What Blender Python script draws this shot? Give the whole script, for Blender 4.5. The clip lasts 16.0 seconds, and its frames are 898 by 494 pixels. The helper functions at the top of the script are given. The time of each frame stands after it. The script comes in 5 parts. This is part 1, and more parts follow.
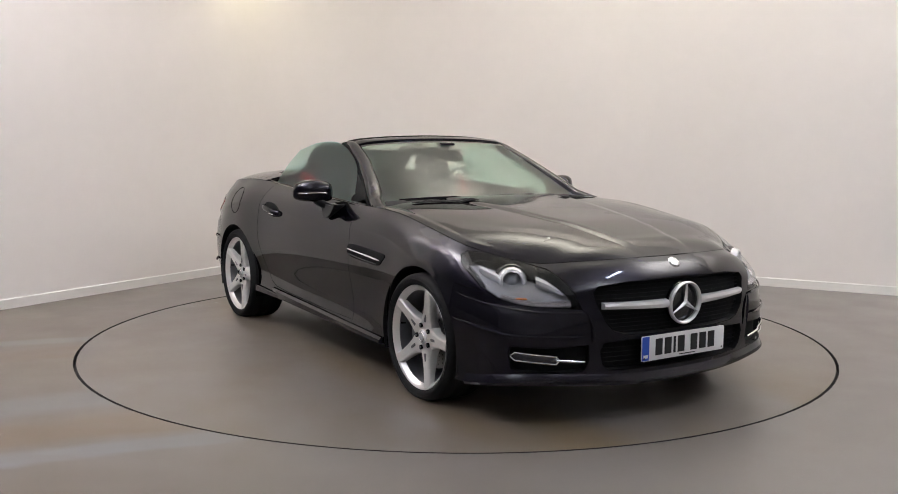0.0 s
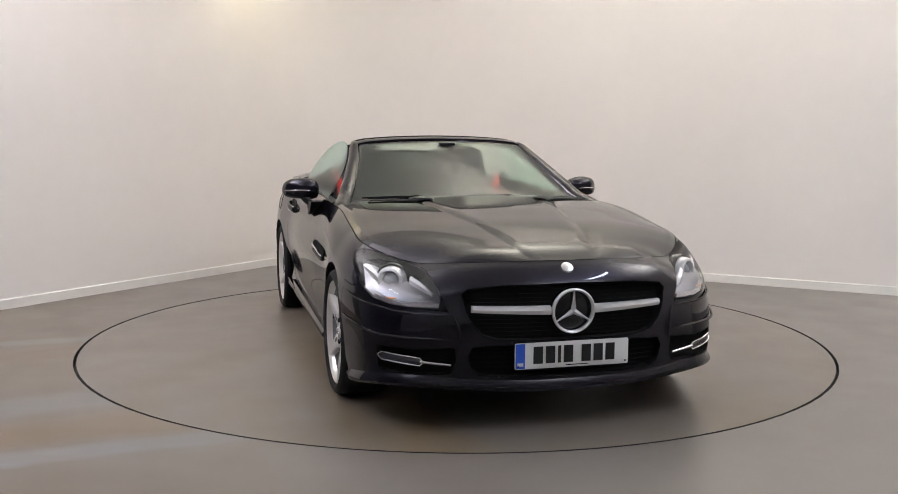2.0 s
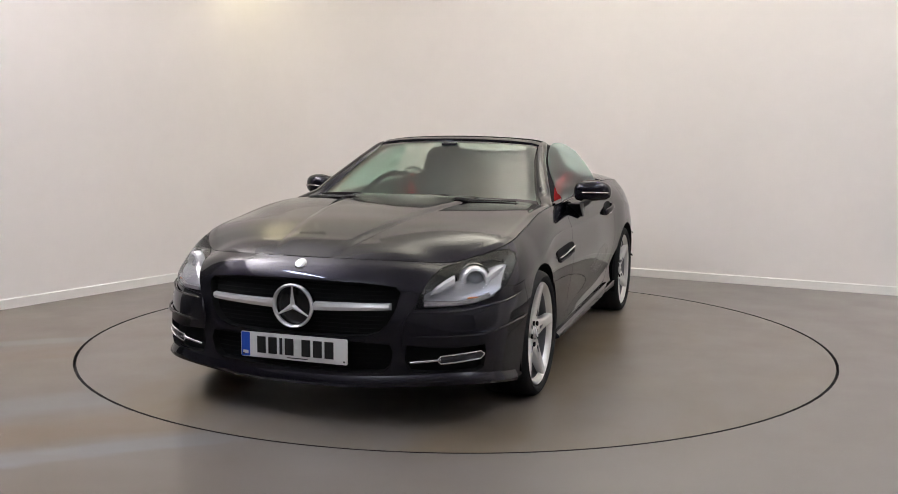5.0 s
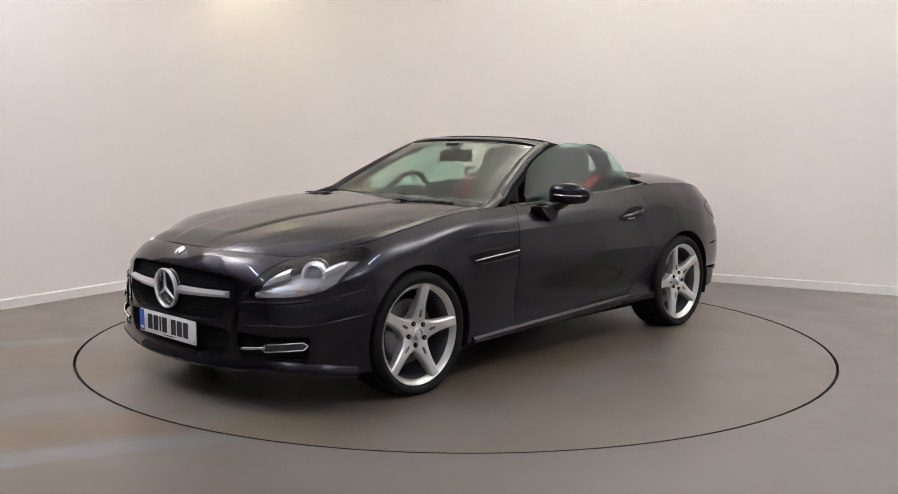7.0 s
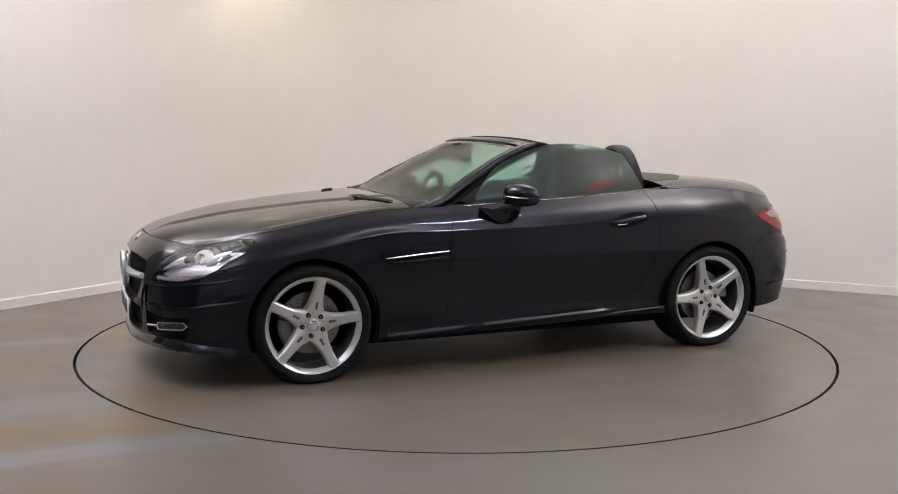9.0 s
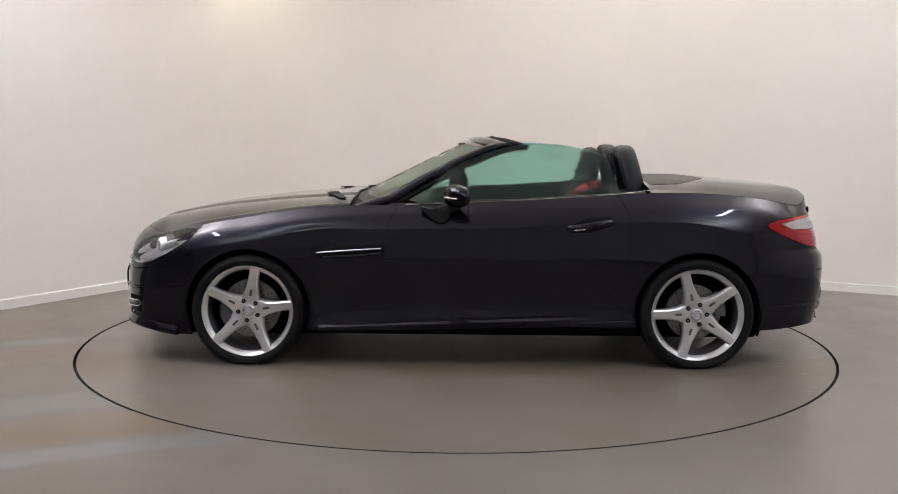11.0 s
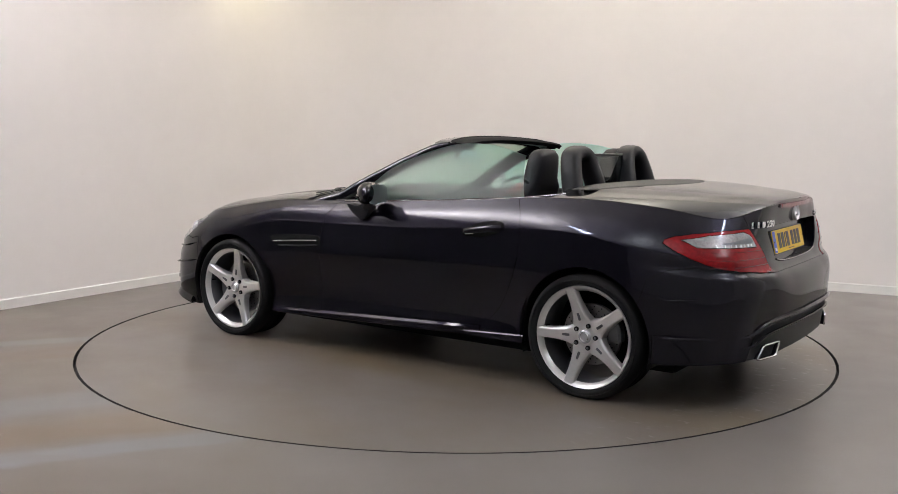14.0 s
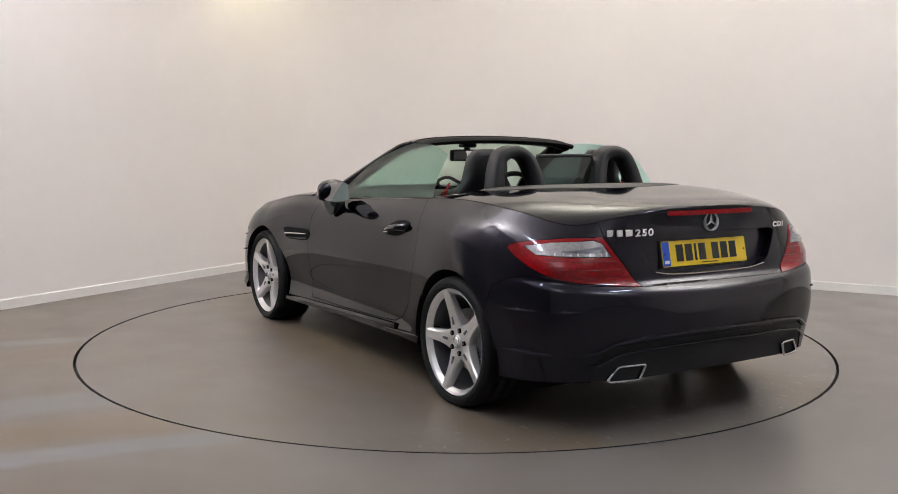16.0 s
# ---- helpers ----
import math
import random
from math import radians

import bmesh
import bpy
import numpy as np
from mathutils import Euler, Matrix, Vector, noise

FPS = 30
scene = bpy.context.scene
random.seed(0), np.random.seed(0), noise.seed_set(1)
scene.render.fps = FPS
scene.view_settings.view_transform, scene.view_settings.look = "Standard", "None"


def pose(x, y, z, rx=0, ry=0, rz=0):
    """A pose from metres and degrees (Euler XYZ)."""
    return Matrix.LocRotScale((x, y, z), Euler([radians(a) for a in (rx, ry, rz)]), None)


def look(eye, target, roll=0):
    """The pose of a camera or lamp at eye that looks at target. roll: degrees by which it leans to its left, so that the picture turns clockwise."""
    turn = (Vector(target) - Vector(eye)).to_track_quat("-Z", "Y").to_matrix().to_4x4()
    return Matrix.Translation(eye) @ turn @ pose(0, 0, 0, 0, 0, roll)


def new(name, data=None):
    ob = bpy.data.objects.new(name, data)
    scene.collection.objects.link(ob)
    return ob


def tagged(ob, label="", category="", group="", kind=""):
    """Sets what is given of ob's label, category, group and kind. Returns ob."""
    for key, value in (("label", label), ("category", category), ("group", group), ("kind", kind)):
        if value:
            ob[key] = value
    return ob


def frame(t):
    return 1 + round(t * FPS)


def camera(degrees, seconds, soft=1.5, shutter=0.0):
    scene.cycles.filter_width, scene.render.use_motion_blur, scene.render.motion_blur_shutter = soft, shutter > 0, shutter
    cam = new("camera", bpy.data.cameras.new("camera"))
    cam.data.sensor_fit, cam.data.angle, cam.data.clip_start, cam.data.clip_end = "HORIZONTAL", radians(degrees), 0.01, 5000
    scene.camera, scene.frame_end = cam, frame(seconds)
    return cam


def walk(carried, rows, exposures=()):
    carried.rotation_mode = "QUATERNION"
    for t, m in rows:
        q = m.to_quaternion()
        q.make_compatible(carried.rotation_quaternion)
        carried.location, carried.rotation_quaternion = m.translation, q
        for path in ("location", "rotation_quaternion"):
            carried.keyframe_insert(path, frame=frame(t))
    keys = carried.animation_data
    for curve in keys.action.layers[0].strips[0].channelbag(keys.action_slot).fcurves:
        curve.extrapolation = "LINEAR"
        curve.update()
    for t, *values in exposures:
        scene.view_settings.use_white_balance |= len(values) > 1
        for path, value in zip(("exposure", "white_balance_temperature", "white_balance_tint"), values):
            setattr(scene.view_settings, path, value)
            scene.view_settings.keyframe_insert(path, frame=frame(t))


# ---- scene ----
cam = camera(51.2, 16.0, soft=0.9)
EYE = (0.0, -5.812, 1.238)
VIEW = look(EYE, (-0.0732, 4.1198, 0.0743), 0.39)
walk(cam, [(0.0, VIEW), (16.0, VIEW)])

# ---- light ----
world = bpy.data.worlds.new("world")
scene.world = world
world.use_nodes = True
world.node_tree.nodes["Background"].inputs[0].default_value = (0.9, 0.92, 1.0, 1)
world.node_tree.nodes["Background"].inputs[1].default_value = 0.05
scene.view_settings.exposure = 0.0
CEILING = 3.95
# downlights on the ceiling: x, y, size x, size y, watts, colour
LAMPS = [
    (2.9, -2.7, 0.12, 1.2, 26, (0.66, 0.74, 1.0)),
    (-3.0, -2.9, 0.12, 1.2, 26, (0.66, 0.74, 1.0)),
]
# added unseen pendant fill lamps that wash the white ceiling: x, y, watts, colour
ADDED_UPLIGHTS = [
    (0.9, 1.2, 106, (1.0, 0.952, 0.84)),
    (4.0, -0.6, 190, (1.0, 0.97, 0.97)),
    (-3.4, -0.9, 365, (0.98, 0.945, 1.0)),
    (3.5, -4.8, 95, (0.86, 0.91, 1.0)),
    (-2.4, -5.8, 75, (0.82, 0.88, 1.0)),
]


# ---- materials ----
def material(name, colour, rough=0.5, metal=0.0, coat=0.0, noise_scale=0.0, vary=0.0, bump=0.0, bump_scale=200.0, rough_vary=0.0, **more):
    """A Principled material with colour and gloss that vary at two scales and a fine relief."""
    m = bpy.data.materials.new(name)
    m.use_nodes = True
    nt = m.node_tree
    b = nt.nodes["Principled BSDF"]
    b.inputs["Base Color"].default_value = (*colour, 1)
    b.inputs["Roughness"].default_value = rough
    b.inputs["Metallic"].default_value = metal
    b.inputs["Coat Weight"].default_value = coat
    b.inputs["Coat Roughness"].default_value = 0.03
    for k, v in more.items():
        b.inputs[k.replace("_", " ")].default_value = v
    if noise_scale or bump:
        co = nt.nodes.new("ShaderNodeTexCoord")
    if noise_scale:
        total = None
        for sc in (noise_scale, noise_scale * 7.3):
            n = nt.nodes.new("ShaderNodeTexNoise")
            n.inputs["Scale"].default_value = sc
            n.inputs["Detail"].default_value = 6
            nt.links.new(co.outputs["Object"], n.inputs["Vector"])
            if total is None:
                total = n.outputs["Fac"]
            else:
                mix = nt.nodes.new("ShaderNodeMath")
                mix.operation = "MULTIPLY_ADD"
                mix.inputs[1].default_value = 0.5
                nt.links.new(n.outputs["Fac"], mix.inputs[0])
                nt.links.new(total, mix.inputs[2])
                total = mix.outputs[0]
        ramp = nt.nodes.new("ShaderNodeMapRange")
        ramp.inputs["From Min"].default_value, ramp.inputs["From Max"].default_value = 0.45, 1.05
        ramp.inputs["To Min"].default_value, ramp.inputs["To Max"].default_value = 1 - vary, 1 + vary
        nt.links.new(total, ramp.inputs["Value"])
        mul = nt.nodes.new("ShaderNodeVectorMath")
        mul.operation = "SCALE"
        mul.inputs[0].default_value = colour
        nt.links.new(ramp.outputs[0], mul.inputs["Scale"])
        nt.links.new(mul.outputs[0], b.inputs["Base Color"])
        if rough_vary:
            rr = nt.nodes.new("ShaderNodeMapRange")
            rr.inputs["From Min"].default_value, rr.inputs["From Max"].default_value = 0.45, 1.05
            rr.inputs["To Min"].default_value, rr.inputs["To Max"].default_value = rough - rough_vary, rough + rough_vary
            nt.links.new(total, rr.inputs["Value"])
            nt.links.new(rr.outputs[0], b.inputs["Roughness"])
    if bump:
        n = nt.nodes.new("ShaderNodeTexNoise")
        n.inputs["Scale"].default_value = bump_scale
        n.inputs["Detail"].default_value = 4
        nt.links.new(co.outputs["Object"], n.inputs["Vector"])
        bp = nt.nodes.new("ShaderNodeBump")
        bp.inputs["Strength"].default_value = bump
        bp.inputs["Distance"].default_value = 0.002
        nt.links.new(n.outputs["Fac"], bp.inputs["Height"])
        nt.links.new(bp.outputs[0], b.inputs["Normal"])
    return m


def thin_glass(name, tint, gloss=1.5, edge=0.9, clear=False):
    """A thin pane: tinted see-through with a Fresnel mirror on top."""
    m = bpy.data.materials.new(name)
    m.use_nodes = True
    nt = m.node_tree
    nt.nodes.remove(nt.nodes["Principled BSDF"])
    tr = nt.nodes.new("ShaderNodeBsdfTransparent" if clear else "ShaderNodeBsdfRefraction")
    tr.inputs["Color"].default_value = (*tint, 1)
    if not clear:
        tr.inputs["Roughness"].default_value, tr.inputs["IOR"].default_value = 0.3, 1.003
    gl = nt.nodes.new("ShaderNodeBsdfGlossy")
    gl.inputs["Roughness"].default_value = 0.02
    lw = nt.nodes.new("ShaderNodeLayerWeight")
    lw.inputs["Blend"].default_value = 0.5
    pw = nt.nodes.new("ShaderNodeMath")
    pw.operation = "POWER"
    pw.inputs[1].default_value = 4.0
    nt.links.new(lw.outputs["Facing"], pw.inputs[0])
    fr = nt.nodes.new("ShaderNodeMath")
    fr.operation = "MULTIPLY_ADD"
    fr.inputs[1].default_value, fr.inputs[2].default_value = edge, (gloss - 1) * 0.11
    nt.links.new(pw.outputs[0], fr.inputs[0])
    mx = nt.nodes.new("ShaderNodeMixShader")
    nt.links.new(fr.outputs[0], mx.inputs[0])
    nt.links.new(tr.outputs[0], mx.inputs[1])
    nt.links.new(gl.outputs[0], mx.inputs[2])
    nt.links.new(mx.outputs[0], nt.nodes["Material Output"].inputs[0])
    return m


def floor_material(name, stains):
    """Worn grey-brown coated concrete with speckle, scuffs and tyre marks; stains adds rusty and pale streaks and a
    brown left side with shade in its colour.
    """
    m = material(name, (0.19, 0.172, 0.155), 0.34)
    nt = m.node_tree
    b = nt.nodes["Principled BSDF"]
    co = nt.nodes.new("ShaderNodeTexCoord")

    def tex(scale, detail=5.0, stretch=(1, 1, 1), turn=0.0):
        mp = nt.nodes.new("ShaderNodeMapping")
        mp.inputs["Scale"].default_value = stretch
        mp.inputs["Rotation"].default_value = (0, 0, turn)
        nt.links.new(co.outputs["Object"], mp.inputs[0])
        n = nt.nodes.new("ShaderNodeTexNoise")
        n.inputs["Scale"].default_value, n.inputs["Detail"].default_value = scale, detail
        nt.links.new(mp.outputs[0], n.inputs["Vector"])
        return n.outputs["Fac"]

    def ranged(v, a, c, lo=0.0, hi=1.0):
        r = nt.nodes.new("ShaderNodeMapRange")
        r.inputs["From Min"].default_value, r.inputs["From Max"].default_value = a, c
        r.inputs["To Min"].default_value, r.inputs["To Max"].default_value = lo, hi
        nt.links.new(v, r.inputs["Value"])
        return r.outputs[0]

    def mixed(fac, a, colour):
        x = nt.nodes.new("ShaderNodeMix")
        x.data_type = "RGBA"
        nt.links.new(fac, x.inputs["Factor"])
        if isinstance(a, tuple):
            x.inputs["A"].default_value = (*a, 1)
        else:
            nt.links.new(a, x.inputs["A"])
        x.inputs["B"].default_value = (*colour, 1)
        return x.outputs["Result"]

    def times(a, c):
        x = nt.nodes.new("ShaderNodeMath")
        x.operation = "MULTIPLY"
        nt.links.new(a, x.inputs[0])
        nt.links.new(c, x.inputs[1])
        return x.outputs[0]

    col = mixed(ranged(tex(1.3), 0.4, 0.65, 0, 1), (0.152, 0.137, 0.127), (0.135, 0.119, 0.108))
    col = mixed(ranged(tex(160, 2), 0.62, 0.72, 0, 0.3), col, (0.24, 0.225, 0.215))
    col = mixed(ranged(tex(120, 2, (1.3, 1, 1)), 0.64, 0.72, 0, 0.4), col, (0.065, 0.058, 0.052))
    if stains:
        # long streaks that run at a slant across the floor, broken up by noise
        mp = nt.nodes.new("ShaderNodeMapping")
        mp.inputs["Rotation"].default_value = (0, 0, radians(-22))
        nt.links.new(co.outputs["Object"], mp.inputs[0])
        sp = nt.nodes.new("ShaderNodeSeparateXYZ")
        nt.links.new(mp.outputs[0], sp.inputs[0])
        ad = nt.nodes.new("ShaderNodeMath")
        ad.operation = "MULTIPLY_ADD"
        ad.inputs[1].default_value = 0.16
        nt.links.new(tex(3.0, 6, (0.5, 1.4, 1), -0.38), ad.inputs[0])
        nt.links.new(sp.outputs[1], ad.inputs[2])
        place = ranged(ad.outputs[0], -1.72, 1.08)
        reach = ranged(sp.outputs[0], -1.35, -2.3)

        # brown grime, deepened to stand in for shade on the left floor
        grime_and_shade = times(reach, ranged(tex(1.1, 7, (0.6, 1.3, 1), -0.38), 0.34, 0.62, 0.45, 1.0))
        col = mixed(grime_and_shade, col, (0.098, 0.078, 0.058))

        def streaks(stops, amount, lo, hi):
            r = nt.nodes.new("ShaderNodeValToRGB")
            r.color_ramp.elements[0].position, r.color_ramp.elements[1].position = 0.0, 1.0
            for e in r.color_ramp.elements:
                e.color = (0, 0, 0, 1)
            for v, k in stops:
                e = r.color_ramp.elements.new((v + 1.72) / 2.8)
                e.color = (k, k, k, 1)
            nt.links.new(place, r.inputs[0])
            return times(r.outputs[0], ranged(tex(2.4, 7, (0.35, 1.5, 1), -0.38), lo, hi, 0.1 * amount, amount))
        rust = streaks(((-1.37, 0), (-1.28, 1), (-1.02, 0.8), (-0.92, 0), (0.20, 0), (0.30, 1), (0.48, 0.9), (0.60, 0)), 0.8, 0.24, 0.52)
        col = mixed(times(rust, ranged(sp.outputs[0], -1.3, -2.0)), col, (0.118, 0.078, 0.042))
        pale = streaks(((-1.56, 0), (-1.52, 1), (-1.42, 0.9), (-1.37, 0), (-0.90, 0), (-0.80, 0.7), (-0.60, 0.6), (-0.5, 0), (0.62, 0), (0.70, 0.9), (0.78, 0.8), (0.84, 0)), 0.95, 0.28, 0.48)
        col = mixed(times(pale, ranged(sp.outputs[0], -1.0, -1.9)), col, (0.146, 0.150, 0.157))
    else:
        dirt = ranged(tex(1.9, 6, (1, 1.5, 1)), 0.40, 0.72, 0.15, 0.8)
        col = mixed(dirt, col, (0.122, 0.098, 0.072))
        # brown tracks where tyres have rolled on and off
        sp = nt.nodes.new("ShaderNodeSeparateXYZ")
        nt.links.new(co.outputs["Object"], sp.inputs[0])
        ab = nt.nodes.new("ShaderNodeMath")
        ab.operation = "ABSOLUTE"
        nt.links.new(sp.outputs[1], ab.inputs[0])
        band = times(ranged(ab.outputs[0], 0.45, 0.62), ranged(ab.outputs[0], 1.12, 0.92))
        col = mixed(times(band, ranged(tex(1.6, 6, (0.5, 1.2, 1)), 0.36, 0.60, 0.2, 0.8)), col, (0.120, 0.086, 0.045))
        fleck = ranged(tex(21, 4, (0.8, 1.3, 1)), 0.60, 0.70, 0, 0.5)
        col = mixed(times(fleck, ranged(sp.outputs[0], -1.5, -1.75)), col, (0.30, 0.29, 0.28))
    nt.links.new(col, b.inputs["Base Color"])
    nt.links.new(ranged(tex(3.1, 6), 0.3, 0.75, 0.285, 0.35), b.inputs["Roughness"])
    bp = nt.nodes.new("ShaderNodeBump")
    bp.inputs["Strength"].default_value, bp.inputs["Distance"].default_value = 0.12, 0.001
    nt.links.new(tex(240, 3), bp.inputs["Height"])
    nt.links.new(bp.outputs[0], b.inputs["Normal"])
    return m


PAINT = material("black_metallic_paint", (0.0108, 0.0096, 0.0160), 0.36, 0.85, 1.0, 900.0, 0.4, Coat_IOR=1.44, Specular_IOR_Level=0.0, Specular_Tint=(0.05, 0.04, 0.09, 1), Coat_Roughness=0.06)
BLACK = material("satin_black_plastic", (0.012, 0.012, 0.013), 0.45, 0, 0, 30, 0.2, 0.10, 600, Specular_IOR_Level=0.3)
MATT = material("matt_black", (0.006, 0.006, 0.006), 0.8, 0, 0, 20, 0.2, Specular_IOR_Level=0.15)
GLOSS = material("gloss_black_plastic", (0.006, 0.006, 0.007), 0.08, 0, 0.5, 12, 0.2)
RUBBER = material("tyre_rubber", (0.0065, 0.0065, 0.0065), 0.72, 0, 0, 18, 0.25, 0.3, 300, Specular_IOR_Level=0.25)
SILVER = material("silver_alloy", (0.68, 0.67, 0.65), 0.30, 0.62, 0.3, 9, 0.06)
ALLOY_DARK = material("grey_alloy_barrel", (0.17, 0.17, 0.18), 0.42, 0.7, 0, 9, 0.12)
STEEL = material("brake_disc_steel", (0.30, 0.29, 0.28), 0.38, 1.0, 0, 14, 0.15)
CHROME = material("chrome", (0.82, 0.83, 0.85), 0.08, 1.0, 0, 10, 0.03)
DULL_CHROME = material("dull_chrome", (0.40, 0.37, 0.36), 0.22, 1.0, 0, 10, 0.05)
SATIN = material("satin_silver_trim", (0.76, 0.76, 0.77), 0.26, 0.5, 0, 10, 0.04)
PLATE_WHITE = material("white_plate", (0.74, 0.74, 0.73), 0.35, 0, 0, 10, 0.05)
PLATE_YELLOW = material("yellow_plate", (0.80, 0.55, 0.02), 0.35, 0, 0, 10, 0.05)
PLATE_BLUE = material("blue_band", (0.02, 0.09, 0.55), 0.35, 0, 0, 10, 0.05)
INK = material("black_characters", (0.01, 0.01, 0.01), 0.4, 0, 0, 10, 0.05)
RED_LENS = material("red_lens", (0.25, 0.003, 0.006), 0.10, 0, 0.6, 60, 0.3, Specular_IOR_Level=0.22, Emission_Color=(0.6, 0.01, 0.01, 1), Emission_Strength=0.0)
DARK_RED = material("dark_red_lens", (0.09, 0.002, 0.003), 0.2, 0, 0.4, 60, 0.2)
LAMP_DARK = material("smoked_lamp_cover", (0.035, 0.035, 0.04), 0.2, 0, 0.2, 60, 0.3)
LAMP_LENS = material("thick_lamp_lens", (0.20, 0.21, 0.23), 0.08, 0, 1.0, 50, 0.1)
LAMP_SILVER = material("silvered_reflector", (0.25, 0.25, 0.265), 0.3, 0.6, 0, 50, 0.15)
CLEAR_LENS = material("clear_ribbed_lens", (0.38, 0.35, 0.35), 0.16, 0.3, 1.0, 70, 0.25)
RED_FABRIC = material("red_belt_webbing", (0.50, 0.012, 0.012), 0.6, 0, 0, 90, 0.15)
LEATHER = material("black_leather", (0.014, 0.0135, 0.015), 0.5, 0, 0, 40, 0.25, 0.1, 420, Specular_IOR_Level=0.3)
AMBER = material("amber_reflector", (0.55, 0.16, 0.03), 0.2, 0, 1.0, 40, 0.2)
GLASS = thin_glass("green_tinted_window", (0.60, 0.83, 0.77), 1.25, 0.6)
SCREEN = thin_glass("windscreen_glass", (0.62, 0.76, 0.66), 1.4, 0.6)
LAMP_GLASS = thin_glass("headlamp_lens", (0.95, 0.96, 0.98), 1.4, 0.45, True)
WALL = material("white_wall_paint", (0.81, 0.770, 0.742), 0.55, 0, 0, 1.2, 0.025, 0.06, 60)
# tones of unseen walls, set by how dark the car body should reflect
UNSEEN_GREY_WALL = material("unseen_wall_grey", (0.13, 0.126, 0.126), 0.6, 0, 0, 1.2, 0.04, 0.06, 60)
UNSEEN_FRONT_WALL = material("unseen_front_wall_tone", (0.47, 0.458, 0.446), 0.6, 0, 0, 1.2, 0.04, 0.06, 60)
SKIRTING = material("white_gloss_skirting", (0.78, 0.76, 0.73), 0.3, 0, 0, 3, 0.03)
# glow for the bowls of the added lamps, against dark spots in reflections
ADDED_GLOW = material("lit_opal_glass", (0.8, 0.79, 0.77), 0.4, 0, 0, 8, 0.03, Emission_Color=(1.0, 0.96, 0.90, 1), Emission_Strength=0.8)
CEIL = material("white_ceiling", (0.78, 0.77, 0.75), 0.7, 0, 0, 2, 0.03)
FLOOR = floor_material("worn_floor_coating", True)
TABLE = floor_material("worn_turntable_coating", False)
DARK_GAP = material("dark_joint", (0.01, 0.009, 0.008), 0.7, 0, 0, 10, 0.2)
COVER = material("dark_cover_fabric", (0.026, 0.024, 0.022), 0.55, 0, 0, 60, 0.25, 0.5, 500)
RIB = material("mirror_glass", (0.8, 0.82, 0.85), 0.02, 1.0)


# ---- mesh helpers ----
def part(name, geo, mat, parent=None, label="", smooth=True, sharp=0.7):
    """Links a bmesh, or (vertices, faces), as one mesh object under parent."""
    me = bpy.data.meshes.new(name)
    if isinstance(geo, tuple):
        me.from_pydata([tuple(v) for v in geo[0]], [], geo[1])
        me.update()
    else:
        geo.normal_update()
        geo.to_mesh(me)
        geo.free()
    me.materials.append(mat)
    if smooth:
        me.shade_smooth()
        me.set_sharp_from_angle(angle=sharp)
    ob = new(name, me)
    if parent is not None:
        ob.parent = parent
    if label:
        tagged(ob, label)
    return ob


def flip_y(geo):
    v, f = geo
    return [(x, -y, z) for x, y, z in v], [tuple(reversed(q)) for q in f]


def both(geo):
    """A half and its mirror image as one geometry, joined along the middle plane."""
    v, f = geo
    v, f = list(v), list(f)
    n, same = len(v), {}
    for i in range(n):
        x, y, z = v[i]
        if abs(y) < 2e-4:
            v[i] = (x, 0.0, z)
            same[i] = i
        else:
            same[i] = len(v)
            v.append((x, -y, z))
    return v, f + [tuple(reversed([same[i] for i in q])) for q in geo[1]]


def pair_of(geo):
    """A half and its mirror image as one geometry."""
    v, f = geo
    w, g = flip_y(geo)
    n = len(v)
    return list(v) + w, list(f) + [tuple(i + n for i in q) for q in g]


def block(cx, cy, cz, sx, sy, sz, bevel=0.0, segs=2, m=None):
    bm = bmesh.new()
    bmesh.ops.create_cube(bm, size=1, matrix=Matrix.Translation((cx, cy, cz)) @ Matrix.Diagonal((sx, sy, sz, 1)))
    if bevel:
        bmesh.ops.bevel(bm, geom=list(bm.edges), offset=bevel, segments=segs, profile=0.6, affect="EDGES")
    if m is not None:
        bmesh.ops.transform(bm, matrix=m, verts=bm.verts)
    return bm


def spline(pts, sub, closed=False):
    """Catmull-Rom through the points, as a numpy array."""
    p = np.array(pts, float)
    n = len(p)
    if closed:
        q = np.vstack([p[-1], p, p[0], p[1]])
        segs = n
    else:
        q = np.vstack([2 * p[0] - p[1], p, 2 * p[-1] - p[-2]])
        segs = n - 1
    out = []
    for i in range(segs):
        a, b, c, d = q[i:i + 4]
        t = np.linspace(0, 1, sub, endpoint=False)[:, None]
        out.append(0.5 * (2 * b + (c - a) * t + (2 * a - 5 * b + 4 * c - d) * t ** 2 + (3 * b - a - 3 * c + d) * t ** 3))
    if not closed:
        out.append(p[-1:])
    return np.vstack(out)


def grid(rows, close_u=False, close_v=False):
    """Vertices and quads of a lofted grid; rows are equal-length lists of points."""
    rows = [[tuple(map(float, p)) for p in r] for r in rows]
    nu, nv = len(rows), len(rows[0])
    v = [p for r in rows for p in r]
    f = []
    for i in range(nu if close_u else nu - 1):
        for j in range(nv if close_v else nv - 1):
            a, b = i * nv + j, i * nv + (j + 1) % nv
            c, d = ((i + 1) % nu) * nv + (j + 1) % nv, ((i + 1) % nu) * nv + j
            f.append((a, b, c, d))
    return v, f


